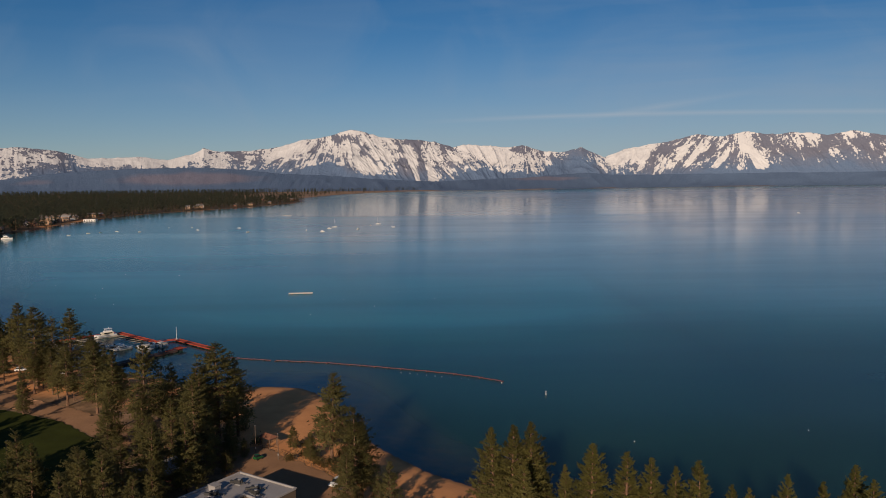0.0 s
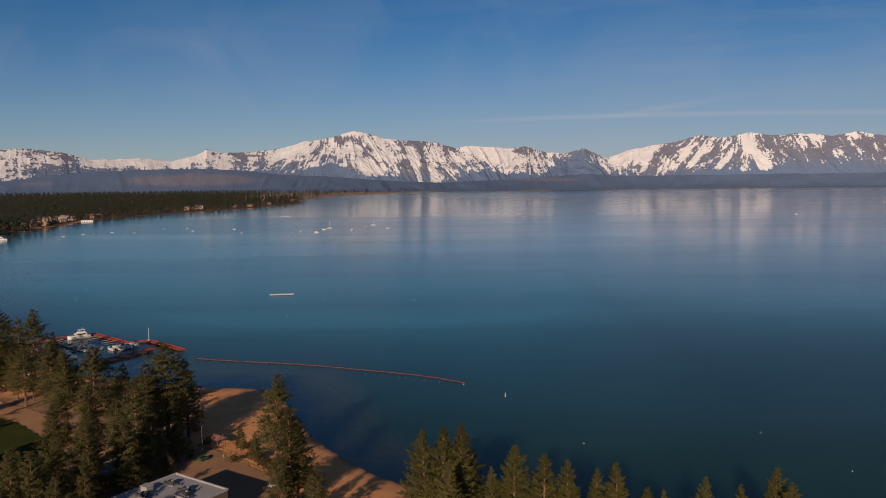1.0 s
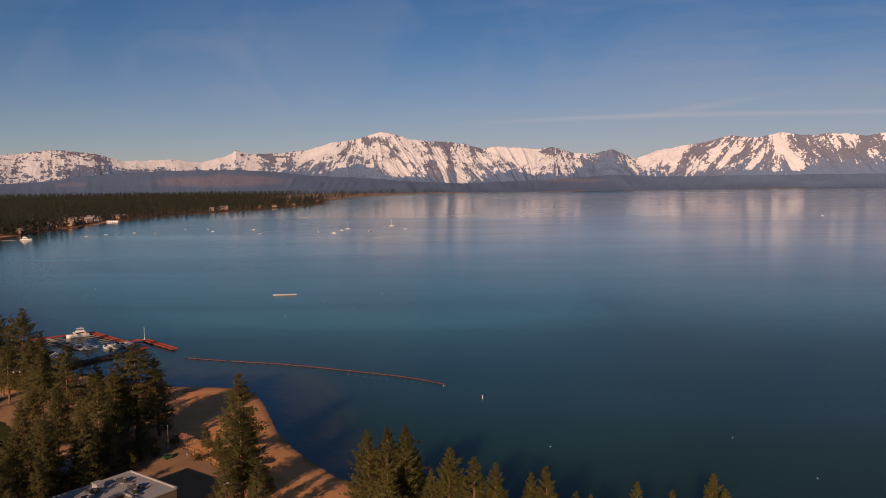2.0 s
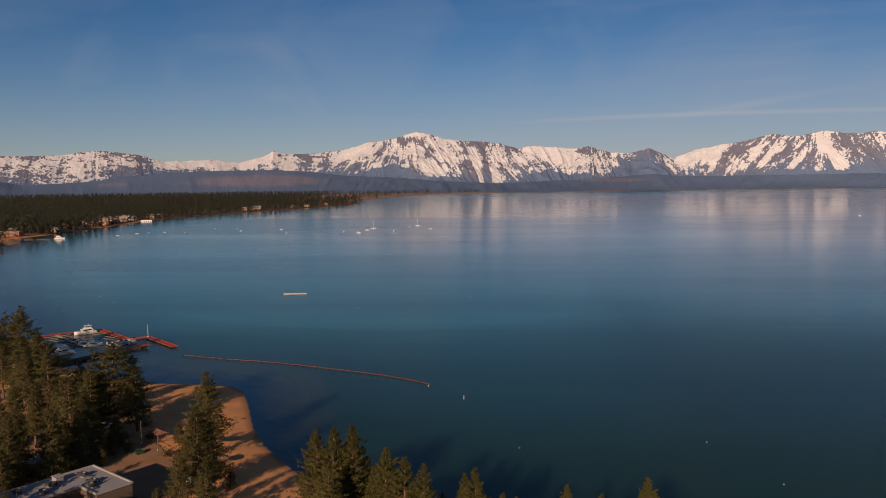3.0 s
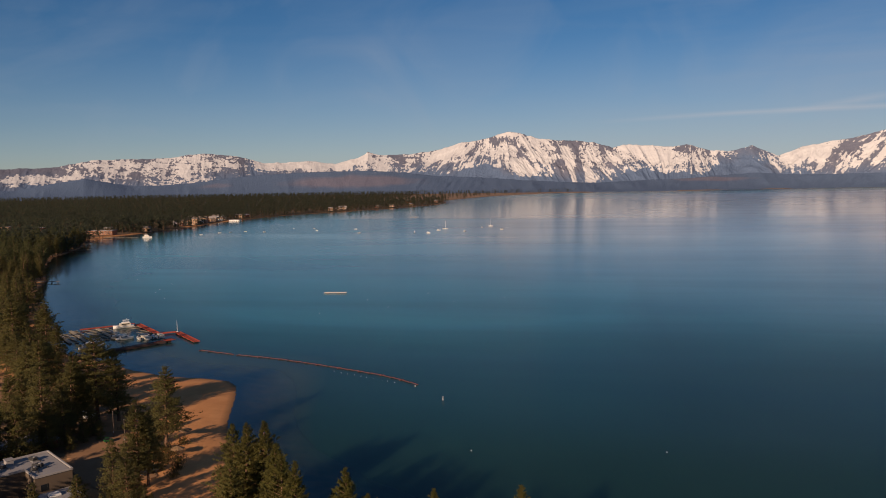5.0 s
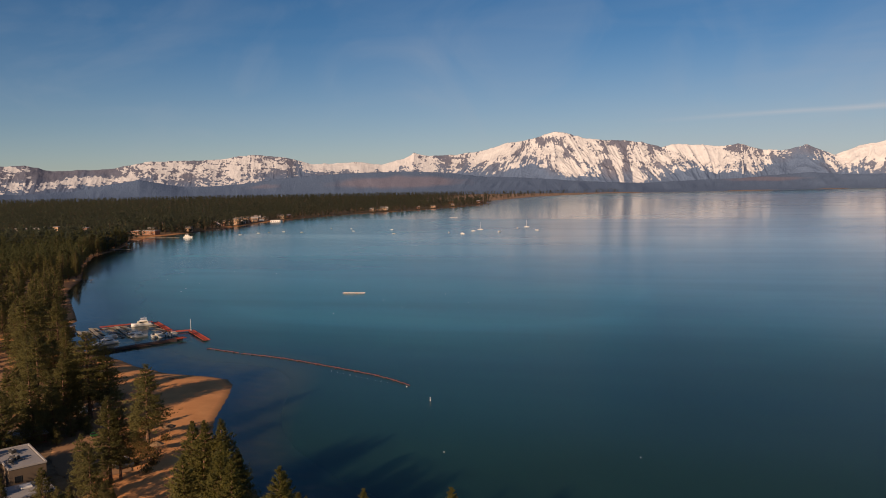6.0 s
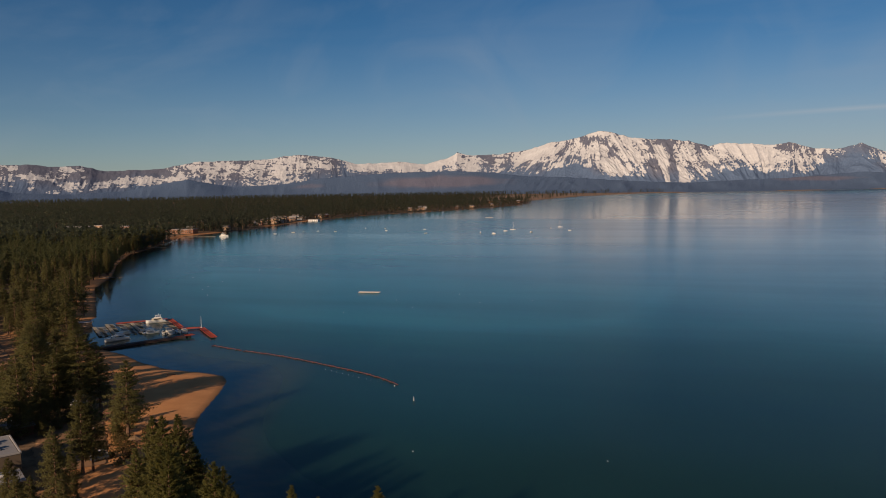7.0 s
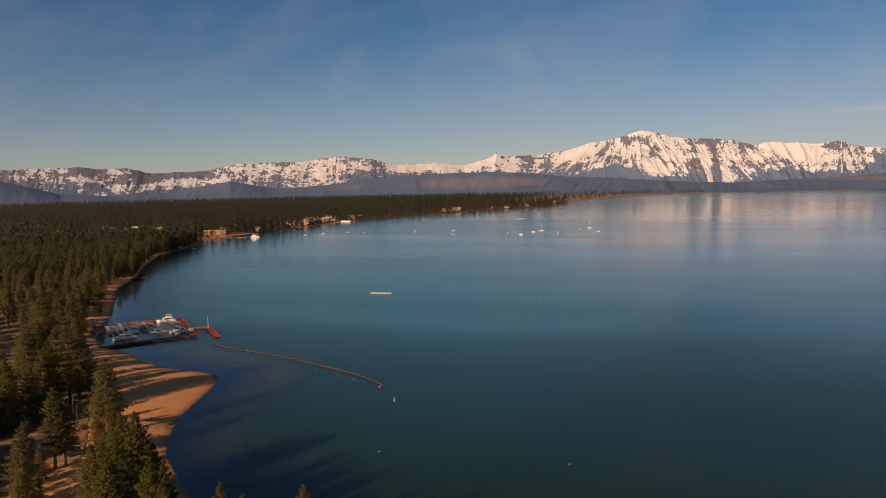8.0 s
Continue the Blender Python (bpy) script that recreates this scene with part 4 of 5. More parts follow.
def woods(name, count, near, far, whorls, per, tufts, size, blades, grow, seed, label, mat):
    """A wood as one mesh: a few tree shapes, set down at random on the land."""
    rng = np.random.default_rng(seed)
    shapes = []
    for k in range(7):
        h = 22
        cv, cf, lv, lf, lean = pine_geometry("full" if k % 2 else "tall", h, 4.4, 3.0 if k % 2 else 6.5, seed + k, whorls, per, tufts, size, blades)
        tv, tf = trunk_mesh(h, 0.3, lean, 4, 3)
        tv, tf = np.array(tv), np.array(tf)
        tri = np.concatenate([tf[:, [0, 1, 2]], tf[:, [0, 2, 3]]])
        shapes.append((np.concatenate([cv, tv]), np.concatenate([cf, tri + len(cv)]), len(cf)))
    vs, fs, mats, off, made, rounds, taken = [], [], [], 0, 0, 0, set()
    while made < count:
        n = 4000
        r = near * (far / near) ** rng.random(n)
        az = np.radians(rng.uniform(-62, -1 if far > 2500 else -8, n))
        x, y = CENTRE[0] + r * np.sin(az), CENTRE[1] + r * np.cos(az)
        d = inland(x, y)
        ok = (d > np.where(y < 480, 9, 1.5)) & (y > 60) & ~((x > -345) & (y < 540) & (d < 110))
        ok &= ~((((d < 75) & (y > 895) & (y < 1020)) | ((d < np.where(rng.random(n) < 0.6, 14, 60)) & (y > 1195) & (y < 1400) & (rng.random(n) < 0.93)) ) & (rng.random(n) < 0.97))
        ok &= ~((y > 2560) & (x > -700) & (rng.random(n) < 0.93))
        for tx, ty, a, b in TOWN:
            ok &= ~((np.abs(x - tx) < a) & (np.abs(y - ty) < b) & (rng.random(n) < 0.86))
        z = ground_z(x, y)
        for i in np.nonzero(ok)[0]:
            cell = grow * (3.6 + r[i] * 0.0029)
            key = (int(x[i] / cell), int(y[i] / cell))
            if key in taken:
                continue
            taken.add(key)
            v, f, nc = shapes[rng.integers(7)]
            s, t = (rng.uniform(0.6, 1.15) if r[i] < 1300 else rng.uniform(0.62, 0.80)), rng.uniform(0, 6.28)
            s *= low_growth(x[i], y[i])
            w = s * rng.uniform(0.85, 1.2) * grow
            c, q = math.cos(t) * w, math.sin(t) * w
            vs.append(np.stack([x[i] + v[:, 0] * c - v[:, 1] * q, y[i] + v[:, 0] * q + v[:, 1] * c, z[i] - 0.1 + v[:, 2] * s], 1))
            fs.append(f + off)
            m = np.ones(len(f), np.int32)
            m[:nc] = 0
            mats.append(m)
            off += len(v)
            made += 1
            if made >= count:
                break
        rounds += 1
        if rounds > 60:
            break
    v, f, m = np.concatenate(vs), np.concatenate(fs), np.concatenate(mats)
    me = bpy.data.meshes.new(name)
    me.vertices.add(len(v)), me.loops.add(len(f) * 3), me.polygons.add(len(f))
    me.vertices.foreach_set("co", v.astype(np.float32).ravel())
    me.loops.foreach_set("vertex_index", f.astype(np.int32).ravel())
    me.polygons.foreach_set("loop_start", np.arange(0, len(f) * 3, 3, dtype=np.int32))
    me.materials.append(mat), me.materials.append(M_BARK)
    me.polygons.foreach_set("material_index", m)
    me.update()
    me.validate()
    return tagged(new(name, me), label, "forest", kind="stuff")


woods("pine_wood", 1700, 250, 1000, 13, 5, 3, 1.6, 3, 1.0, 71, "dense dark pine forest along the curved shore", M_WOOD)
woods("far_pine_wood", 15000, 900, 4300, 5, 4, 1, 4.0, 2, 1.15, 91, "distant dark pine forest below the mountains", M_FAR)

# ---------------- lawn, road, car park ----------------


def in_poly(x, y, poly):
    inside = np.zeros(np.shape(x), bool)
    for (ax, ay), (bx, by) in zip(poly, poly[1:] + poly[:1]):
        cross = (ay > y) != (by > y)
        with np.errstate(divide="ignore", invalid="ignore"):
            inside ^= cross & (x < (bx - ax) * (y - ay) / ((by - ay) or 1e-9) + ax)
    return inside


def laid(name, poly, mat, lift, label, category, cell=1.0):
    """A thin sheet on the ground with a slightly uneven edge."""
    px, py = zip(*poly)
    xs, ys = np.arange(min(px), max(px) + cell, cell), np.arange(min(py), max(py) + cell, cell)
    gx, gy = np.meshgrid(xs, ys)
    nx = len(xs)
    inside = in_poly(gx, gy, poly)
    keep = inside[:-1, :-1] | inside[1:, :-1] | inside[:-1, 1:] | inside[1:, 1:]
    # corners that fall outside are drawn in to the edge line
    best = np.full(gx.shape, 1e9)
    ex, ey = gx.copy(), gy.copy()
    for (ax, ay), (bx, by) in zip(poly, poly[1:] + poly[:1]):
        dx, dy = bx - ax, by - ay
        t = np.clip(((gx - ax) * dx + (gy - ay) * dy) / (dx * dx + dy * dy), 0, 1)
        qx, qy = ax + t * dx, ay + t * dy
        d = np.hypot(gx - qx, gy - qy)
        near = d < best
        best, ex, ey = np.where(near, d, best), np.where(near, qx, ex), np.where(near, qy, ey)
    wob = np.array([noise.noise((a * 0.35, b * 0.35, 5)) for a, b in zip(ex.ravel(), ey.ravel())]).reshape(gx.shape) * 0.7
    gx, gy = np.where(inside, gx, ex + wob), np.where(inside, gy, ey + wob)
    i = (np.arange(len(ys) - 1)[:, None] * nx + np.arange(nx - 1)[None, :])[keep]
    faces = np.stack([i, i + 1, i + nx + 1, i + nx], 1)
    used, inv = np.unique(faces, return_inverse=True)
    z = rough_ground(gx, gy).ravel() + lift
    v = np.stack([gx.ravel(), gy.ravel(), z], 1)[used]
    ob = mesh_ob(name, v.tolist(), inv.reshape(-1, 4).tolist(), mat, smooth=True)
    return tagged(ob, label, category, kind="structure")


laid("lawn", [(-150, 222), (-132, 235), (-106, 221), (-88, 204), (-78, 189), (-74, 172), (-92, 158), (-125, 165), (-152, 190)], M_LAWN, 0.14,
     "dark green mown lawn striped by tree shadows", "lawn")
laid("road", [(-190, 292), (-150, 262), (-126, 245), (-106, 232), (-88, 219), (-66, 198), (-58, 190), (-62, 184), (-70, 190), (-90, 207), (-107, 222.5), (-131, 237), (-154, 253), (-194, 284)],
     M_PATH, 0.16, "packed grey-brown dirt road beside the lawn", "road")
laid("pavement", [(-52, 192), (-42, 197), (-36, 190), (-24, 178), (-14, 166), (-22, 156), (-30, 160), (-40, 168), (-48, 178)], M_PATH, 0.15,
     "sandy brown car park beside the building", "car park")

# ---------------- the flat-roofed building ----------------


def window_part(parent, w, h, m, frame_mat):
    bm = bmesh.new()
    for x0, x1, z0, z1 in ((-w / 2, w / 2, 0, 0.08), (-w / 2, w / 2, h - 0.08, h), (-w / 2, -w / 2 + 0.08, 0.08, h - 0.08), (w / 2 - 0.08, w / 2, 0.08, h - 0.08)):
        box(bm, x0, x1, -0.06, 0.10, z0, z1)
    wf = part("window", bm, frame_mat, parent)
    wf.matrix_basis = m
    part("pane", box(bmesh.new(), -w / 2 + 0.08, w / 2 - 0.08, -0.02, 0.02, 0.08, h - 0.08), M_SHADE, wf)
    return wf


def rooftop_unit(m, kind):
    root = empty("rooftop_unit", m, "dark metal air conditioner with ducts on the flat roof" if kind else "pale metal roof vent housing", "air conditioner", "rooftop units")
    if kind:
        part("casing", box(bmesh.new(), -0.8, 0.8, -0.55, 0.55, 0.18, 0.95, 0.06), M_DARKMETAL, root)
        part("curb", box(bmesh.new(), -0.95, 0.95, -0.7, 0.7, -0.05, 0.18), M_GREYMETAL, root)
        part("fan", rod(bmesh.new(), (0.3, 0, 0.95), (0.3, 0, 1.1), 0.36, 0.36, 14), M_GREYMETAL, root)
        part("duct", box(bmesh.new(), -2.0, -0.8, -0.3, 0.3, 0.0, 0.55, 0.05), M_DARKMETAL, root)
        bm = bmesh.new()
        rod(bm, (0.8, 0.3, 0.3), (2.1, 0.5, 0.3), 0.09, 0.09, 7)
        rod(bm, (2.1, 0.5, 0.3), (2.1, 0.5, -0.05), 0.09, 0.09, 7)
        rod(bm, (0.8, -0.2, 0.5), (1.6, -0.9, 0.5), 0.07, 0.07, 7)
        rod(bm, (1.6, -0.9, 0.5), (1.6, -0.9, 1.25), 0.11, 0.11, 7)
        part("pipe", bm, M_DARKMETAL, root)
    else:
        part("casing", box(bmesh.new(), -1.0, 1.0, -0.8, 0.8, -0.05, 1.1, 0.05), M_ROOF, root)
        part("hood", box(bmesh.new(), -1.15, 1.15, -0.95, 0.95, 1.1, 1.25, 0.04), M_ROOF, root)
    return root


BM = pose(-39.3, 160.8, 0, 0, 0, -34.6)
house = empty("building", BM, "tan flat-roofed building with a pale grey roof", "building")
outline = [(0, 0), (16.2, 0), (16.2, -7.8), (9.5, -7.8), (9.5, -26), (0, -26)]


def prism(poly, z0, z1):
    bm = bmesh.new()
    lo = [bm.verts.new((x, y, z0)) for x, y in poly]
    hi = [bm.verts.new((x, y, z1)) for x, y in poly]
    bm.faces.new(lo[::-1]), bm.faces.new(hi)
    for i in range(len(poly)):
        j = (i + 1) % len(poly)
        bm.faces.new((lo[i], lo[j], hi[j], hi[i]))
    return bm


part("wall", prism(outline, 1.0, 8.6), M_WALL, house)
part("roof", prism([(0.35, -0.35), (15.85, -0.35), (15.85, -7.45), (9.15, -7.45), (9.15, -25.65), (0.35, -25.65)], 8.6, 8.75), M_ROOF, house)
for i in range(6):
    (ax, ay), (bx, by) = outline[i], outline[(i + 1) % 6]
    bm = bmesh.new()
    e = 0.18
    box(bm, min(ax, bx) - e, max(ax, bx) + e, min(ay, by) - e, max(ay, by) + e, 8.6, 9.05 + 0.004 * i, 0.03)
    part("parapet", bm, M_ROOF, house)
for yy, zz in ((-6.0, 5.4), (-1.6, 2.6)):
    window_part(house, 1.5, 1.5, pose(16.22, yy, zz, 0, 0, 90), M_DARKMETAL)
part("door", box(bmesh.new(), 16.2, 16.32, -5.2, -3.0, 2.0, 4.4, 0.02), M_DARKMETAL, house)
part("awning", box(bmesh.new(), 16.2, 17.7, -6.0, -2.4, 4.6, 4.8, 0.03), M_DARKMETAL, house)
for x, y, k, a in ((4.2, -4.4, 1, 10), (9.6, -4.9, 1, 25), (11.2, -6.3, 1, -12), (2.6, -9.2, 0, 0), (4.6, -11.2, 1, 20), (6.9, -14, 1, 0), (3.0, -17.5, 1, 0)):
    rooftop_unit(BM @ pose(x, y, 8.76, 0, 0, a), k)

annex = empty("building", BM @ pose(18.6, -1.2, 0), "low tan annex with a white flat roof", "building")
part("wall", prism([(0, 0), (8.4, 0), (8.4, -16), (0, -16)], 1.0, 5.3), M_WALL, annex)
part("roof", prism([(-0.4, 0.4), (8.8, 0.4), (8.8, -16.4), (-0.4, -16.4)], 5.3, 5.65), M_ROOF, annex)
part("skylight", box(bmesh.new(), 1.5, 3.6, -5.5, -3.2, 5.65, 6.1, 0.06), M_WHITE, annex)
window_part(annex, 1.6, 1.3, pose(8.42, -3, 2.8, 0, 0, 90), M_DARKMETAL)

shed = empty("building", pose(-58, 184.5, 0, 0, 0, -34.6), "low dark building with a pale roof under pines", "building")
part("wall", prism([(0, 0), (8, 0), (8, -16), (0, -16)], 1.0, 4.7), M_BROWN, shed)
part("roof", prism([(-0.5, 0.5), (8.5, 0.5), (8.5, -16.5), (-0.5, -16.5)], 4.7, 5.0), M_ROOF, shed)
rooftop_unit(shed.matrix_basis @ pose(3, -3, 5.0), 1)
for yy in (-4, -9, -14):
    window_part(shed, 1.6, 1.2, pose(8.02, yy, 2.6, 0, 0, 90), M_DARKMETAL)

# ---------------- vehicles, poles, fence ----------------


def car(m, paint, label, tall=1.0):
    root = empty("car", m, label, "car", "parked cars")
    bm = bmesh.new()
    rows = [(-2.2, 0.45, 0.80), (-2.1, 0.35, 0.95), (-1.2, 0.3, 0.98), (1.0, 0.3, 0.92), (2.0, 0.35, 0.80), (2.2, 0.45, 0.65)]
    rings = []
    for x, lo, hi in rows:
        rings.append([bm.verts.new((x, s * w, z)) for s, w, z in ((-1, 0.82, lo), (-1, 0.9, (lo + hi) / 2), (-1, 0.84, hi * tall), (1, 0.84, hi * tall), (1, 0.9, (lo + hi) / 2), (1, 0.82, lo))])
    for a, b in zip(rings, rings[1:]):
        for i in range(6):
            bm.faces.new((a[i], a[(i + 1) % 6], b[(i + 1) % 6], b[i]))
    bm.faces.new(rings[0]), bm.faces.new(rings[-1][::-1])
    part("body", bm, paint, root)
    bm = bmesh.new()
    lo = [bm.verts.new(p) for p in ((-1.9, -0.80, 0.93 * tall), (1.0, -0.80, 0.90 * tall), (1.0, 0.80, 0.90 * tall), (-1.9, 0.80, 0.93 * tall))]
    hi = [bm.verts.new(p) for p in ((-1.5, -0.66, 1.46 * tall), (0.2, -0.66, 1.46 * tall), (0.2, 0.66, 1.46 * tall), (-1.5, 0.66, 1.46 * tall))]
    for i in range(4):
        bm.faces.new((lo[i], lo[(i + 1) % 4], hi[(i + 1) % 4], hi[i]))
    bm.faces.new(hi)
    part("windows", bm, M_SHADE, root)
    part("roof", box(bmesh.new(), -1.52, 0.22, -0.67, 0.67, 1.44 * tall, 1.52 * tall, 0.03), paint, root)
    for x in (-1.35, 1.35):
        for y in (-0.82, 0.82):
            part("wheel", rod(bmesh.new(), (x, y - 0.1, 0.33), (x, y + 0.1, 0.33), 0.33, 0.33, 12), M_TYRE, root)
    return root


def on_land(x, y, lift=0.15):
    return float(rough_ground(np.array([[x]]), np.array([[y]]))[0, 0]) + lift


for x, y, a, paint, label, tall in (
        (-41, 186.6, 50, M_GREEN, "bright green small utility car on sandy ground", 1.0), (-19.7, 169.8, -120, M_CARWHITE, "white car parked under pines", 1.05),
        (-17.2, 167.6, -120, M_CARDARK, "dark car parked beside a white car", 1.1), (-148, 283, 20, M_CARWHITE, "white car parked by the marina road", 1.0),
        (-152.5, 279, 25, M_CARDARK, "dark car parked by the marina road", 1.0), (-131.4, 276.6, 10, M_CARWHITE, "white car parked among pines near the marina", 1.0),
        (-63.5, 207.5, 70, M_CARWHITE, "white car half hidden under pines", 1.1), (-60, 206, 75, M_CARWHITE, "white van half hidden under pines", 1.35),
        (-137, 284.5, 15, M_CARDARK, "dark grey car parked near the marina", 1.0)):
    c = car(pose(x, y, on_land(x, y), 0, 0, a), paint, label, tall)
    if paint is M_GREEN:
        c.scale = (0.54, 0.68, 0.9)


def wooden_pole(x, y, h):
    root = empty("utility_pole", pose(x, y, on_land(x, y, -0.2)), "slim bare wooden pole beside the car park", "pole", "wooden poles")
    part("post", rod(bmesh.new(), (0, 0, 0), (0, 0, h), 0.11, 0.08, 8), M_POLE, root)
    part("cap", rod(bmesh.new(), (0, 0, h), (0, 0, h + 0.08), 0.13, 0.06, 8), M_GREYMETAL, root)
    part("box", box(bmesh.new(), -0.14, 0.14, -0.28, -0.11, 1.4, 1.9, 0.02), M_GREYMETAL, root)
    return root


wooden_pole(-42.6, 191.4, 7.5)
wooden_pole(-36.0, 186.6, 7.0)
wooden_pole(-98, 178, 9)


M_FENCE = worn("dark_fence_wood", (0.10, 0.065, 0.04), 0.7, 1, 6, 0.9)


def fence(points, label):
    root = empty("fence", None, label, "fence")
    for (ax, ay), (bx, by) in zip(points, points[1:]):
        n = max(1, int(math.hypot(bx - ax, by - ay) / 2.4))
        for i in range(n):
            x0, y0, x1, y1 = ax + (bx - ax) * i / n, ay + (by - ay) * i / n, ax + (bx - ax) * (i + 1) / n, ay + (by - ay) * (i + 1) / n
            z = on_land(x0, y0, -0.1)
            part("post", rod(bmesh.new(), (x0, y0, z), (x0, y0, z + 1.35), 0.06, 0.06, 6), M_FENCE, root)
            for k in (0.6, 1.2):
                part("rail", rod(bmesh.new(), (x0, y0, z + k), (x1, y1, on_land(x1, y1, -0.1) + k), 0.035, 0.035, 5), M_FENCE, root)
    return root


fence([(-45, 196.5), (-41.5, 194.5), (-35, 189), (-27, 181), (-20.5, 173.5)], "low brown wooden fence round the car park")


def shelter(x, y):
    root = empty("shelter", pose(x, y, on_land(x, y, -0.1), 0, 0, -40), "small brown timber shelter behind the fence", "shelter")
    for a in (-1.8, 1.8):
        for b in (-1.2, 1.2):
            part("post", box(bmesh.new(), a - 0.08, a + 0.08, b - 0.08, b + 0.08, 0, 2.5), M_POLE, root)
    bm = bmesh.new()
    v = [bm.verts.new(p) for p in ((-2.3, -1.7, 2.45), (2.3, -1.7, 2.45), (2.3, 1.7, 2.45), (-2.3, 1.7, 2.45), (-1.4, 0, 3.3), (1.4, 0, 3.3))]
    for f in ((0, 1, 5, 4), (1, 2, 5), (2, 3, 4, 5), (3, 0, 4), (3, 2, 1, 0)):
        bm.faces.new([v[i] for i in f])
    part("roof", bm, M_BROWN, root)
    return root


shelter(-40.5, 197.5)


def beach_umbrella(x, y):
    root = empty("beach_umbrella", pose(x, y, on_land(x, y, -0.1)), "brown thatched beach umbrella on sand", "umbrella", "beach umbrellas")
    part("pole", rod(bmesh.new(), (0, 0, 0), (0, 0, 2.5), 0.06, 0.06, 6), M_POLE, root)
    bm = bmesh.new()
    tip = bm.verts.new((0, 0, 2.75))
    ring = [bm.verts.new((1.9 * math.cos(6.283 * i / 14), 1.9 * math.sin(6.283 * i / 14), 1.95 - 0.12 * (i % 2))) for i in range(14)]
    inner = [bm.verts.new((1.8 * math.cos(6.283 * i / 14), 1.8 * math.sin(6.283 * i / 14), 1.85)) for i in range(14)]
    low = bm.verts.new((0, 0, 2.6))
    for i in range(14):
        j = (i + 1) % 14
        bm.faces.new((tip, ring[i], ring[j])), bm.faces.new((ring[i], inner[i], inner[j], ring[j])), bm.faces.new((low, inner[j], inner[i]))
    part("canopy", bm, M_THATCH, root)
    return root


beach_umbrella(-17.4, 181.3)
beach_umbrella(-23.4, 196)


def log(x, y, a, length, r):
    bm = rod(bmesh.new(), (-length / 2, 0, r * 0.8), (length / 2, 0, r * 0.8), r, r * 0.7, 8)
    ob = part("driftwood_log", bm, M_BARK, None)
    ob.matrix_basis = pose(x, y, on_land(x, y, 0), 0, 0, a)
    return tagged(ob, "weathered brown driftwood log on the sand", "log", "driftwood logs")


log(-58, 250.5, 25, 3.4, 0.28)
log(-30, 204, -30, 2.6, 0.22)
log(-20, 190, 60, 2.2, 0.2)


def shrub(x, y, r, seed):
    rng = np.random.default_rng(seed)
    n = 160
    c = rng.normal(0, 0.45, (n, 3)) * r
    c[:, 2] = np.abs(c[:, 2]) * 1.2 + 0.15 * r
    v, f = tuft_cloud(c, rng.uniform(0.25, 0.45, n), np.tile([0, 0, 0.8], (n, 1)), rng, 3)
    root = empty("shrub", pose(x, y, on_land(x, y, -0.1)), "olive-brown shrub on sandy ground", "shrub", "shrubs")
    mesh_ob("foliage", v.tolist(), f.tolist(), M_SHRUB, root)
    bm = bmesh.new()
    for k in range(4):
        rod(bm, (0, 0, 0), (0.4 * r * math.cos(k * 1.6), 0.4 * r * math.sin(k * 1.6), 0.8 * r), 0.04, 0.02, 4)
    part("stem", bm, M_BARK, root)
    return root


srng = random.Random(8)
for x, y in ((-27, 187), (-24, 182), (-30, 190), (-31, 197), (-21, 178.5), (-44, 199), (-16, 171), (-12, 172), (8, 152), (12, 156), (26, 147), (60, 134), (50, 138), (-50, 210), (-66, 226),
             (-26, 184), (-22.5, 184.5), (-19, 180.5), (-17.5, 176), (-28.5, 192.5), (-33, 186), (-20.5, 190), (-14, 176), (-10.5, 167), (-18.5, 168)):
    shrub(x, y, srng.uniform(1.2, 2.2), srng.randrange(999))

# ---------------- marina ----------------
CORNER, UX, UY, VX, VY = (-142.5, 360.0), 0.745, -0.667, -0.722, -0.692


def mar(u, v):
    """A place in the marina: u metres along the outer arm, v metres towards the shore."""
    return CORNER[0] + u * UX + v * VX, CORNER[1] + u * UY + v * VY


def dock_run(name, a, b, width, mat, label, category="dock", group="marina docks", z=0.55, kerb=None):
    """A floating walkway of planked sections on floats, with a kerb along each side."""
    a, b = Vector((*a, 0)), Vector((*b, 0))
    length = (b - a).length
    root = empty(name, pose(a.x, a.y, 0, 0, 0, math.degrees(math.atan2(b.y - a.y, b.x - a.x))), label, category, group)
    n = max(1, round(length / 3.0))
    for i in range(n):
        x0, x1 = length * i / n + 0.02, length * (i + 1) / n - 0.02
        part("deck_section", box(bmesh.new(), x0, x1, -width / 2, width / 2, z - 0.12, z), mat, root)
    for i in range(max(1, n // 2)):
        x0 = length * (i + 0.2) / max(1, n // 2)
        part("float", box(bmesh.new(), x0, x0 + 1.6, -width * 0.42, width * 0.42, -0.25, z - 0.12), M_DARKMETAL, root)
    if kerb is not None:
        for s in (-1, 1):
            part("kerb", box(bmesh.new(), 0, length, s * width / 2 - 0.09, s * width / 2 + 0.09, z - 0.05, z + 0.22), kerb, root)
    return root


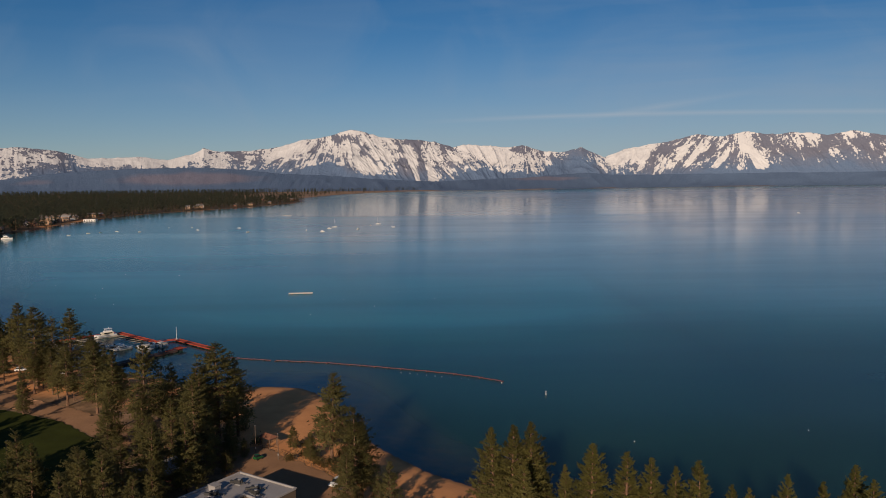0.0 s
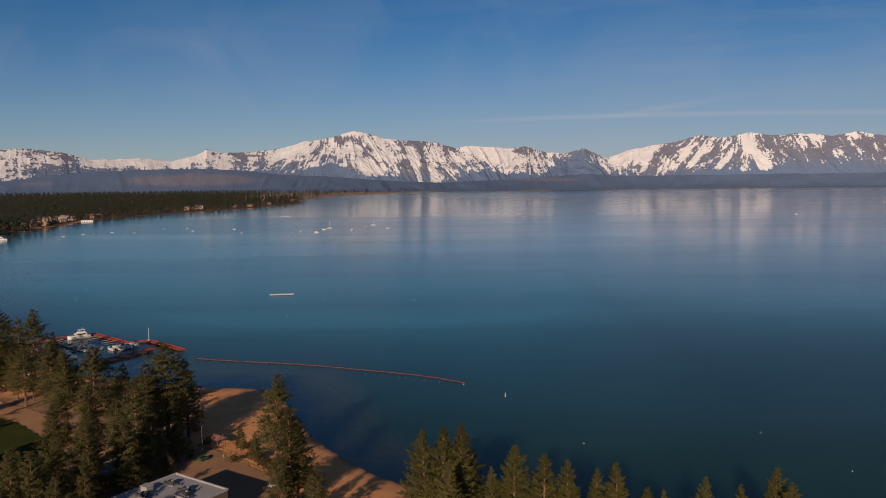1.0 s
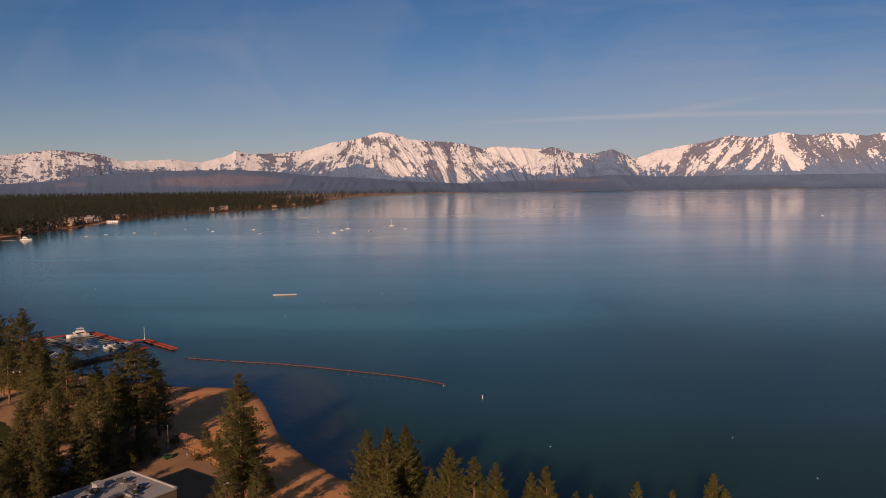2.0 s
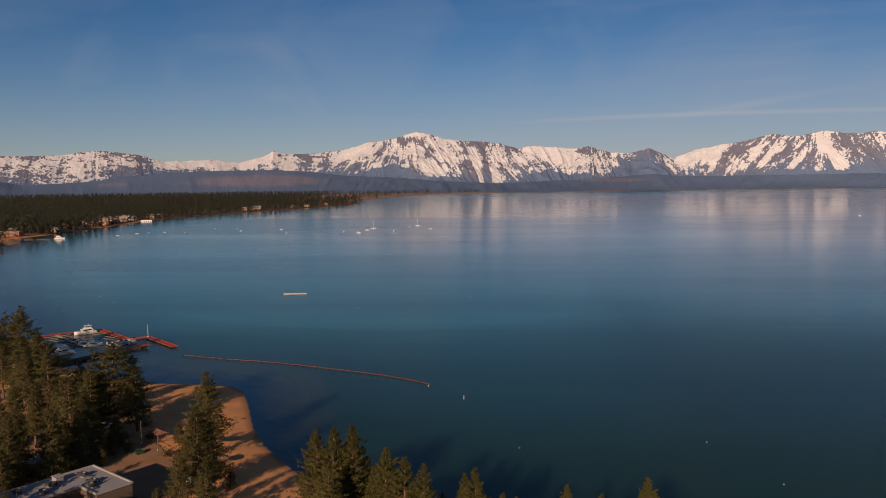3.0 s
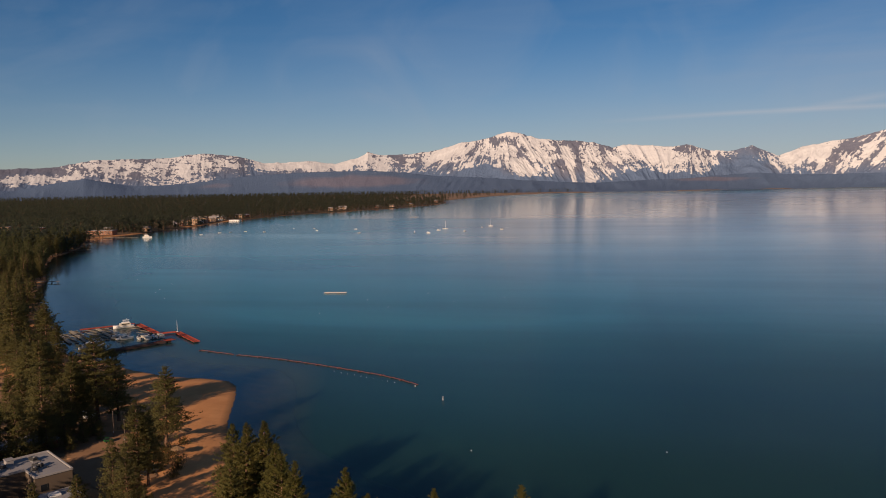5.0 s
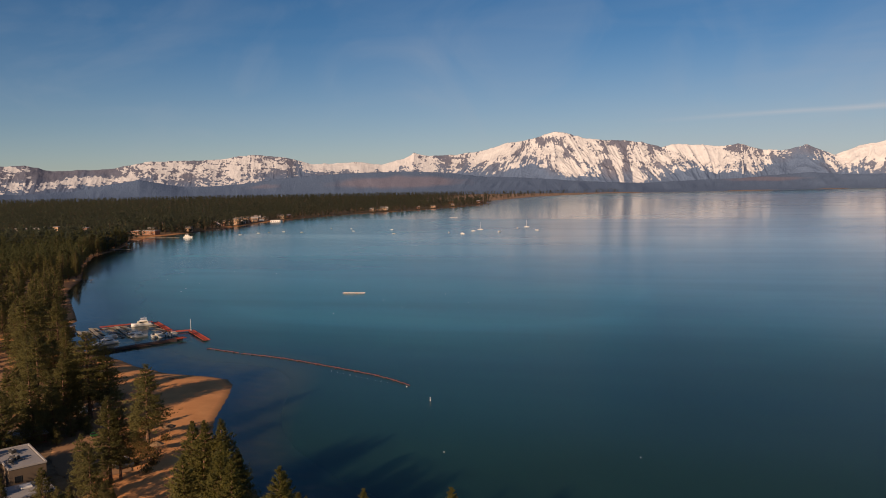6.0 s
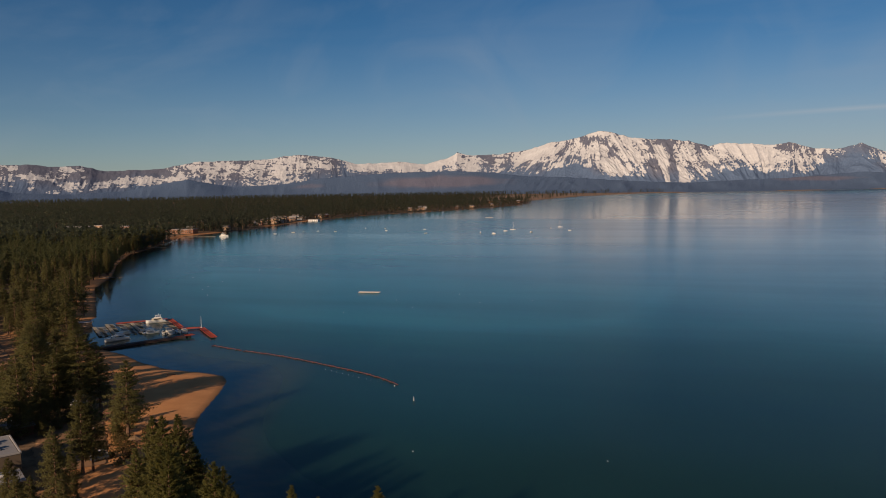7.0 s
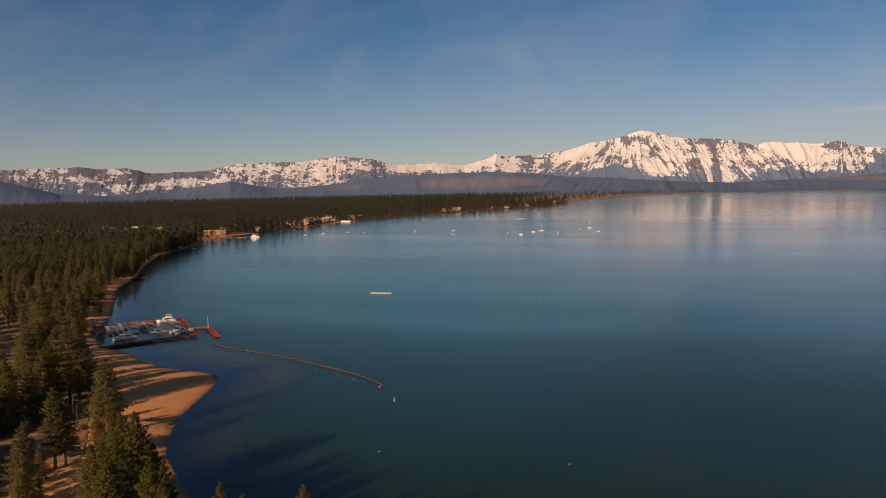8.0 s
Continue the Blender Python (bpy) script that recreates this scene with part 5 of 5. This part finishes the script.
AU, AV = math.degrees(math.atan2(UY, UX)), math.degrees(math.atan2(VY, VX))
RED = "red-decked floating breakwater dock"
dock_run("breakwater_dock", mar(0, 1.0), mar(0, 27), 2.2, M_REDDOCK, RED, kerb=M_REDDOCK)
dock_run("breakwater_dock", mar(0.2, 0), mar(32, 0), 2.6, M_REDDOCK, RED, kerb=M_REDDOCK)
dock_run("breakwater_dock", (-117.5, 337.0), (-109.5, 342.0), 2.2, M_REDDOCK, RED, kerb=M_REDDOCK)
dock_run("breakwater_dock", (-109.3, 341.6), (-88, 321.6), 2.8, M_REDDOCK, RED, kerb=M_REDDOCK)
for v, u0, u1, sides in ((19.5, 1.6, 35, ((-1, 5.0), (1, 7.2))), (31.5, -1.0, 33, ((-1, 3.2),)), (38.0, 5, 33, ((-1, 5.4),))):
    dock_run("floating_dock", mar(u0, v), mar(u1, v), 1.7, M_DOCKLIGHT, "bleached wooden floating walkway between berths")
    for u in np.arange(u0 + 2.5, u1, 4.2):
        for s, long in sides:
            dock_run("finger_pier", mar(u, v + s * 0.9), mar(u, v + s * long), 0.75, M_DOCKLIGHT, "narrow bleached wooden finger pier", group="finger piers", z=0.5)
for u in np.arange(4, 31, 4.2):
    dock_run("finger_pier", mar(u, 1.4), mar(u, 7.6), 0.75, M_DOCKLIGHT, "narrow bleached wooden finger pier", group="finger piers", z=0.5)

pier = empty("pier", None, "long brown timber pier on dark piles", "pier")
pa, pb = Vector((-126, 284, 0)), Vector((-103.2, 319.5, 0))
ang = math.degrees(math.atan2(pb.y - pa.y, pb.x - pa.x))
pier.matrix_basis = pose(pa.x, pa.y, 0, 0, 0, ang)
plen = (pb - pa).length
for i in range(60):
    part("plank", box(bmesh.new(), plen * i / 60 + 0.02, plen * (i + 1) / 60 - 0.02, -1.6, 1.6, 0.92, 1.0 + 0.01 * (i % 3)), M_PIER, pier)
for i in range(15):
    for s in (-1, 1):
        part("pile", rod(bmesh.new(), (plen * (i + 0.5) / 15, s * 1.5, -2.5), (plen * (i + 0.5) / 15, s * 1.5, 0.92 if i % 4 else 1.5), 0.17, 0.15, 7), M_PIER, pier)
for s in (-1, 1):
    part("fascia", box(bmesh.new(), 0, plen, s * 1.66 - 0.06, s * 1.66 + 0.06, 0.12, 0.90), M_PIER, pier)
dock_run("breakwater_dock", (-103.0, 319.8), (-100.6, 323.4), 3.4, M_REDDOCK, "red-decked pier head with white posts", z=1.1, kerb=M_REDDOCK)
dock_run("breakwater_dock", (-105.8, 315.2), (-103.6, 318.6), 1.2, M_REDDOCK, "red dock strip along the pier", z=1.2)

flag = empty("flagpole", pose(-109.4, 341.9, 0.5), "tall white flagpole on the red dock", "flagpole")
part("pole", rod(bmesh.new(), (0, 0, 0), (0, 0, 5.6), 0.09, 0.06, 8), M_WHITE, flag)
part("ball", rod(bmesh.new(), (0, 0, 5.6), (0, 0, 5.8), 0.1, 0.05, 8), M_WHITE, flag)
part("base", box(bmesh.new(), -0.4, 0.4, -0.4, 0.4, 0.05, 0.3, 0.05), M_WHITE, flag)

hut = empty("hut", pose(*mar(-0.6, 41.5), 0, 0, 0, AV), "small pale boat shed on the dock", "hut")
part("wall", box(bmesh.new(), -3, 3, -2, 2, 0.4, 2.6), M_TAN, hut)
part("roof", prism([(-3.4, -2.4), (3.4, -2.4), (3.4, 2.4), (-3.4, 2.4)], 2.6, 2.85), M_ROOF, hut)
part("float", box(bmesh.new(), -3.5, 3.5, -2.5, 2.5, -0.3, 0.4), M_DOCK, hut)

# ---------------- boats ----------------


def hull_mesh(length, beam, free, draft=0.35):
    bm = bmesh.new()
    rings = []
    for f, w, up in ((-0.5, 0.86, 0.0), (-0.3, 0.96, 0.0), (0.0, 1.0, 0.04), (0.22, 0.86, 0.12), (0.38, 0.52, 0.22), (0.47, 0.20, 0.30), (0.5, 0.03, 0.34)):
        x, b, t = f * length, beam / 2 * w, free * (1 + up)
        low = -draft * (1 - max(f, 0) * 1.6)
        rings.append([bm.verts.new(p) for p in ((x, -b, t), (x, -b * 0.92, free * 0.4), (x, -b * 0.62, low * 0.4), (x, 0, low), (x, b * 0.62, low * 0.4), (x, b * 0.92, free * 0.4), (x, b, t))])
    for a, b in zip(rings, rings[1:]):
        for i in range(6):
            bm.faces.new((a[i], b[i], b[i + 1], a[i + 1]))
        bm.faces.new((a[0], a[6], b[6], b[0]))
    bm.faces.new(rings[0]), bm.faces.new(rings[-1][::-1])
    return bm


def block(x0, x1, w0, w1, z0, z1, rake=0.5):
    bm = bmesh.new()
    lo = [bm.verts.new(p) for p in ((x0, -w0, z0), (x1, -w0 * 0.8, z0), (x1, w0 * 0.8, z0), (x0, w0, z0))]
    hi = [bm.verts.new(p) for p in ((x0 + rake * 0.3, -w1, z1), (x1 - rake, -w1 * 0.8, z1), (x1 - rake, w1 * 0.8, z1), (x0 + rake * 0.3, w1, z1))]
    bm.faces.new(lo[::-1]), bm.faces.new(hi)
    for i in range(4):
        bm.faces.new((lo[i], lo[(i + 1) % 4], hi[(i + 1) % 4], hi[i]))
    return bm


def boat(kind, x, y, a, length, label, group="moored boats"):
    """kind: yacht, cruiser, runabout, sailboat, pontoon, rowboat."""
    root = empty("sailboat" if kind == "sailboat" else "motorboat", pose(x, y, 0, 0, 0, a), label, "boat", group)
    length *= 0.70 if group == "moored boats" and kind != "yacht" else 1.0
    L, B = length, length * {"yacht": 0.33, "cruiser": 0.33, "runabout": 0.36, "sailboat": 0.29, "pontoon": 0.38, "rowboat": 0.38}[kind]
    F = {"yacht": 0.13, "cruiser": 0.12, "runabout": 0.14, "sailboat": 0.11, "pontoon": 0.1, "rowboat": 0.12}[kind] * L
    part("hull", hull_mesh(L, B, F), M_HULL if kind != "rowboat" else M_CABIN, root, smooth=False)
    if kind in ("yacht", "cruiser"):
        h = 0.125 * L if kind == "yacht" else 0.095 * L
        part("cabin", block(-0.36 * L, 0.24 * L, 0.40 * B, 0.36 * B, F, F + h, 0.08 * L), M_CABIN if kind == "yacht" else M_HULL, root)
        for s in (-1, 1):
            part("side_window", box(bmesh.new(), -0.28 * L, 0.10 * L, s * 0.385 * B - 0.05, s * 0.385 * B + 0.05, F + h * 0.42, F + h * 0.82), M_SHADE, root)
        part("windscreen", block(0.13 * L, 0.235 * L, 0.33 * B, 0.30 * B, F + 0.25 * h, F + 0.95 * h, 0.09 * L), M_SHADE, root)
        part("flybridge", block(-0.30 * L, 0.08 * L, 0.34 * B, 0.32 * B, F + h, F + h * 1.45, 0.05 * L), M_HULL, root)
        bm = bmesh.new()
        for px, py in ((-0.26, -0.28), (-0.26, 0.28), (-0.02, -0.28), (-0.02, 0.28)):
            rod(bm, (px * L, py * B, F + h * 1.45), (px * L, py * B, F + h * 2.1), 0.05, 0.05, 5)
        box(bm, -0.30 * L, 0.02 * L, -0.33 * B, 0.33 * B, F + h * 2.1, F + h * 2.2)
        part("hardtop", bm, M_HULL, root)
        part("radar_mast", rod(bmesh.new(), (-0.16 * L, 0, F + h * 2.2), (-0.18 * L, 0, F + h * 2.9), 0.12, 0.05, 6), M_HULL, root)
        part("swim_platform", box(bmesh.new(), -0.56 * L, -0.5 * L, -0.38 * B, 0.38 * B, 0.2, 0.32), M_CABIN, root)
    elif kind in ("runabout", "rowboat"):
        part("cockpit", block(-0.38 * L, 0.10 * L, 0.36 * B, 0.34 * B, F + 0.004, F + 0.05, 0.05), M_CABIN if kind == "runabout" else M_DOCK, root)
        if kind == "runabout":
            part("windscreen", block(0.06 * L, 0.16 * L, 0.34 * B, 0.28 * B, F + 0.02, F + 0.5, 0.45), M_SHADE, root)
            part("seat", box(bmesh.new(), -0.30 * L, -0.18 * L, -0.28 * B, 0.28 * B, F + 0.05, F + 0.35, 0.05), M_CABIN, root)
            part("outboard", box(bmesh.new(), -0.56 * L, -0.5 * L, -0.2, 0.2, 0.1, F + 0.35, 0.06), M_DARKMETAL, root)
        else:
            for px in (-0.2, 0.1):
                part("thwart", box(bmesh.new(), px * L, px * L + 0.25, -0.34 * B, 0.34 * B, F + 0.05, F + 0.12), M_DOCK, root)
    elif kind == "pontoon":
        part("canopy", block(-0.35 * L, 0.15 * L, 0.42 * B, 0.42 * B, F + 1.7, F + 1.85, 0.1), M_CANVAS, root)
        bm = bmesh.new()
        for px, py in ((-0.33, -0.4), (-0.33, 0.4), (0.12, -0.4), (0.12, 0.4)):
            rod(bm, (px * L, py * B, F), (px * L, py * B, F + 1.72), 0.04, 0.04, 5)
        part("canopy_frame", bm, M_GREYMETAL, root)
        part("rail", box(bmesh.new(), -0.42 * L, 0.35 * L, -0.44 * B, 0.44 * B, F + 0.004, F + 0.7, 0.06), M_CABIN, root)
    else:
        part("cabin", block(-0.15 * L, 0.24 * L, 0.30 * B, 0.24 * B, F, F + 0.055 * L, 0.06 * L), M_HULL, root)
        part("cockpit", block(-0.42 * L, -0.17 * L, 0.30 * B, 0.28 * B, F + 0.004, F + 0.04, 0.05), M_DOCK, root)
        part("mast", rod(bmesh.new(), (0.06 * L, 0, F), (0.06 * L, 0, 1.42 * L), 0.12, 0.08, 7), M_WHITE, root)
        part("boom", rod(bmesh.new(), (0.06 * L, 0, F + 1.3), (-0.38 * L, 0, F + 1.4), 0.16, 0.14, 7), M_CANVAS, root)
        bm = bmesh.new()
        rod(bm, (0.06 * L, 0, 1.40 * L), (0.49 * L, 0, F * 1.3), 0.02, 0.02, 4)
        rod(bm, (0.06 * L, 0, 1.40 * L), (-0.49 * L, 0, F), 0.02, 0.02, 4)
        part("stays", bm, M_GREYMETAL, root)
    return root


boat("yacht", *mar(4.8, 8.0), AV, 9.8, "large cream and white motor yacht at the dock", "marina boats")
boat("cruiser", -131.5, 306.5, ang + 180, 11, "white cabin cruiser berthed by the timber pier", "marina boats")
boat("cruiser", *mar(36.5, 15.4), AV + 180, 7.6, "white cabin cruiser in a berth", "marina boats")
boat("runabout", *mar(28.5, 16.0), AV + 180, 6.6, "small white motorboat in a berth", "marina boats")
for i, (v, L) in enumerate(((0.6, 6.4), (3.0, 7.0), (5.4, 6.6), (7.8, 7.2), (10.2, 6.2))):
    boat("runabout" if i % 3 else "pontoon", *mar(40.6 + 0.5 * (i % 2), v), AU + 180 + 4 * (i % 2), L, "white open motorboat in a row of berths", "marina boats")
boat("pontoon", *mar(30, 27.2), AV, 6.0, "pontoon boat with a blue canopy", "marina boats")

for x, y, a, L in ((-124.8, 1122, 20, 11.5), (-65.3, 1184, 200, 10.5)):
    boat("sailboat", x, y, a, L, "white sailboat with bare mast at its mooring")
for i, (x, y, k, L) in enumerate(((-418, 1074, "rowboat", 6), (-383, 1063, "runabout", 7), (-370, 1145, "runabout", 6), (-337, 1146, "rowboat", 6), (-262, 1122, "runabout", 6),
                                  (-231, 1037, "runabout", 7), (-155.5, 1053.6, "cruiser", 7.5), (-131, 1033, "cruiser", 9), (-128.5, 1090, "cruiser", 8), (-86.5, 1070, "cruiser", 8.5),
                                  (-75.3, 1156, "runabout", 7.5), (-39.5, 1108, "runabout", 8), (-445, 1046, "rowboat", 7), (-435, 1060, "rowboat", 6), (684, 1382, "cruiser", 8),
                                  (-312, 1090, "runabout", 5.5), (-455, 1010, "runabout", 6.5))):
    boat(k, x, y, (i * 47) % 360, L, {"cruiser": "white cabin boat moored on the open lake", "runabout": "small white motorboat moored on the lake", "rowboat": "small faded rowing boat moored on the lake"}[k])
boat("yacht", -505, 956, 10, 12.5, "white tour boat lying off the shore pier")

# ---------------- raft, boom, buoys ----------------
for x0, y0, x1, y1, w in ((-82.3, 476.4, -67.7, 477.9, 2.8), (-262, 1482, -246, 1480, 5)):
    dock_run("swim_raft", (x0, y0), (x1, y1), w, M_RAFT, "pale rectangular floating raft on the lake", "raft", "rafts", 0.45, M_RAFT)


def float_line(points, step, label):
    root = empty("floating_boom", None, label, "boom", "floating booms")
    pts = [Vector((*p, 0)) for p in points]
    k = 0
    for a, b in zip(pts, pts[1:]):
        d = b - a
        n = max(1, round(d.length / step))
        for i in range(n):
            p, q = a + d * ((i + 0.03) / n), a + d * ((i + 0.97) / n)
            sag = Vector((0, 0, 0.05 * math.sin(k * 1.7)))
            part("float_section", rod(bmesh.new(), p + Vector((0, 0, 0.22)) + sag, q + Vector((0, 0, 0.22)) + sag, 0.15, 0.15, 7), M_FLOAT, root)
            if k % 2 == 0:
                part("cross_float", rod(bmesh.new(), p + Vector((0.5, 0.9, 0.15)), p - Vector((0.5, 0.9, -0.15)), 0.16, 0.16, 6), M_DARKMETAL if k % 4 else M_FLOAT, root)
            k += 1
    return root


float_line([(-78, 306.6), (-59.6, 300.7)], 2.8, "short string of rusty red floats on the water")
float_line([(-57.5, 300), (-47, 297.8), (-36.6, 295), (-23, 290), (-9.9, 284.6), (2, 279.6), (12, 275), (21, 269.4), (28.6, 263.4)], 2.6, "long curved string of rusty red floats on the water")


def buoy(x, y, tall, r=0.14):
    root = empty("buoy", pose(x, y, 0), "white spar buoy floating upright" if tall else "small white mooring buoy on the water", "buoy", "buoys")
    bm = bmesh.new()
    bmesh.ops.create_icosphere(bm, subdivisions=2, radius=r, matrix=Matrix.Translation((0, 0, 0.08)))
    part("float", bm, M_WHITE, root, smooth=True)
    if tall:
        part("spar", rod(bmesh.new(), (0, 0, -0.2), (0, 0, 1.35), 0.11, 0.09, 8), M_WHITE, root)
        part("band", rod(bmesh.new(), (0, 0, 0.9), (0, 0, 1.0), 0.115, 0.11, 8), M_CANVAS, root)
    else:
        part("ring", rod(bmesh.new(), (0, 0, 0.28), (0, 0, 0.36), 0.06, 0.04, 6), M_GREYMETAL, root)
    return root


buoy(40.8, 246.4, True)
for x, y in ((118.4, 177.6), (108.5, 206.7), (57.4, 200.3), (-14.5, 482.5), (7.8, 450.8), (-26.2, 427.5), (-45.8, 451.5), (-58.4, 402.5), (36.2, 467.7),
             (-204, 484), (-198, 469), (-178, 446), (-210.7, 511.6), (-223, 585), (-180, 576), (-250, 530)):
    buoy(x, y, False)
brng = random.Random(3)
for i in range(10):
    t = 0.60 + i * 0.035 + brng.uniform(-0.006, 0.006)
    buoy(-57.5 + (28.6 + 57.5) * t - 1.6, 300 - 36.6 * t - 1.4 + 6.0 * t * (1 - t), False, 0.075)
buoy(27.8, 262.0, False, 0.2)

# ---------------- the shore town ----------------


def cottage(x, y, a, w, d, h, wall, roof, label, floors=1, gable=True):
    z = float(ground_z(np.array([x]), np.array([y]))[0]) - 0.2
    root = empty("house", pose(x, y, z, 0, 0, a), label, "house", "shore houses")
    part("wall", box(bmesh.new(), -w / 2, w / 2, -d / 2, d / 2, 0, h), wall, root)
    if gable:
        r = h + d * 0.28
        bm = bmesh.new()
        o = 0.6
        v = [bm.verts.new(p) for p in ((-w / 2 - o, -d / 2 - o, h - 0.1), (w / 2 + o, -d / 2 - o, h - 0.1), (w / 2 + o, d / 2 + o, h - 0.1), (-w / 2 - o, d / 2 + o, h - 0.1), (-w / 2 - o, 0, r), (w / 2 + o, 0, r))]
        for f in ((0, 1, 5, 4), (2, 3, 4, 5), (1, 2, 5), (3, 0, 4), (3, 2, 1, 0)):
            bm.faces.new([v[i] for i in f])
        part("roof", bm, roof, root)
        part("chimney", box(bmesh.new(), w * 0.2, w * 0.2 + 0.9, -0.45, 0.45, h, r + 0.9), M_BROWN, root)
    else:
        part("roof", box(bmesh.new(), -w / 2 - 0.6, w / 2 + 0.6, -d / 2 - 0.6, d / 2 + 0.6, h, h + 0.45), roof, root)
    n = max(2, int(w / 3.5))
    for fl in range(floors):
        for i in range(n):
            xx = -w / 2 + w * (i + 0.5) / n
            window_part(root, 1.7, 1.5, pose(xx, -d / 2 - 0.02, 1.0 + fl * 2.9, 0, 0, 0), M_WHITE)
    part("door", box(bmesh.new(), -w * 0.06, -w * 0.06 + 1.0, -d / 2 - 0.06, -d / 2, 0.2, 2.3), M_DARKMETAL, root)
    return root


cottage(-596, 989, 6, 37, 14, 6.2, M_LODGE, M_ROOF, "long red-brown lodge with a flat pale roof", 2, False)
for x, y, a, w, d, h, wall, roof, label, fl, g in (
        (-603, 1262, 25, 16, 10, 7, M_TAN, M_SHINGLE, "two-storey tan house on the shore", 2, True), (-600, 1290, 15, 12, 9, 9, M_TAN, M_SHINGLE, "tall tan house above the sandy shore", 3, True),
        (-616, 1312, 40, 14, 10, 6, M_WHITE, M_SHINGLE, "white house among pines", 2, True), (-640, 1340, 30, 18, 11, 6.5, M_BROWN, M_SHINGLE, "brown house among pines", 2, True),
        (-606, 1338, 10, 13, 9, 7, M_TAN, M_ROOF, "tan house with a pale roof on the shore", 2, True), (-665, 1368, 35, 16, 10, 6, M_TAN, M_SHINGLE, "tan house among pines", 2, True),
        (-622, 1378, 20, 12, 9, 8, M_WHITE, M_SHINGLE, "white-fronted house above the shore", 2, True), (-588, 1238, 15, 9, 8, 10, M_TAN, M_SHINGLE, "narrow tall tan house by the water", 3, True),
        (-618, 1228, 25, 15, 10, 6, M_BROWN, M_SHINGLE, "brown house among pines", 2, True), (-520, 1835, 30, 15, 10, 7, M_TAN, M_ROOF, "tan house on the far shore", 2, True),
        (-530, 1880, 30, 14, 9, 7, M_WHITE, M_SHINGLE, "white house on the far shore", 2, True), (-470, 2330, 30, 18, 10, 8, M_BROWN, M_SHINGLE, "brown house on the far point", 2, True),
        (-738, 1033, 10, 28, 12, 7, M_BROWN, M_ROOF, "long brown building in a forest clearing", 3, False), (-812, 1009, 5, 52, 12, 7, M_SHINGLE, M_ROOF, "long flat-roofed grey building in the forest", 3, False),
        (-784, 1026, 5, 14, 8, 8.5, M_TAN, M_ROOF, "tan building with a pale roof in the forest", 2, False), (-700, 1180, 20, 16, 10, 7, M_BROWN, M_SHINGLE, "brown house among pines", 2, True)):
    cottage(x, y, a, w, d, h, wall, roof, label, fl, g)
hrng = random.Random(12)
for i in range(34):
    t = i / 33
    y = 1205 + 195 * t + hrng.uniform(-5, 5)
    x = float(np.interp(y, (1200, 1407), (-569, -589))) - (20, 34, 52)[i % 3] - hrng.uniform(0, 10)
    wall = hrng.choice((M_TAN, M_TAN, M_BROWN, M_TAN, M_WHITE))
    cottage(x, y, hrng.uniform(0, 60), hrng.uniform(6, 10), hrng.uniform(5, 7), hrng.choice((3.6, 5.0, 6.2)), wall, hrng.choice((M_SHINGLE, M_ROOF, M_TAN)),
            {M_TAN: "tan lakeside cottage with small windows", M_WHITE: "white lakeside cottage with small windows", M_BROWN: "brown timber lakeside cottage"}[wall], 2)
for x, y in ((-600, 1030), (-556, 1060), (-520, 1790), (-512, 1812), (-450, 1950), (-425, 2010), (-398, 2120), (-376, 2400), (-380, 2380), (-595, 1450), (-600, 1500)):
    wall = hrng.choice((M_TAN, M_TAN, M_BROWN))
    cottage(x - 14, y, hrng.uniform(0, 60), hrng.uniform(9, 14), 8, hrng.choice((4.5, 6.5)), wall, hrng.choice((M_SHINGLE, M_ROOF)),
            {M_TAN: "tan cottage at the forest edge", M_BROWN: "brown cottage at the forest edge"}[wall], 2)
cottage(-577, 1368, 5, 20, 11, 3.8, M_WHITE, M_ROOF, "white boathouse at the water's edge", 1, False)


def shore_pier(a, b, width, mat, label, z=1.3):
    a, b = Vector((*a, 0)), Vector((*b, 0))
    n = (b - a).length
    root = empty("pier", pose(a.x, a.y, 0, 0, 0, math.degrees(math.atan2(b.y - a.y, b.x - a.x))), label, "pier", "shore piers")
    for i in range(max(2, int(n / 4))):
        m = max(2, int(n / 4))
        part("deck_section", box(bmesh.new(), n * i / m, n * (i + 1) / m - 0.03, -width / 2, width / 2, z - 0.2, z), mat, root)
        for s in (-1, 1):
            part("pile", rod(bmesh.new(), (n * (i + 0.5) / m, s * width * 0.4, -3), (n * (i + 0.5) / m, s * width * 0.4, z - 0.2), 0.18, 0.18, 6), M_DOCK, root)
    return root


shore_pier((-566, 950), (-511, 944), 2.4, M_DOCKLIGHT, "long pale timber pier off the lodge", 1.0)
shore_pier((-553, 925), (-528, 930), 3.5, M_DOCK, "short dark timber pier")
shore_pier((-318, 508), (-302, 511.5), 2.0, M_DOCK, "narrow brown timber pier from the sand")
shore_pier((-482, 757), (-455, 765), 3, M_DOCKLIGHT, "short pale timber pier")
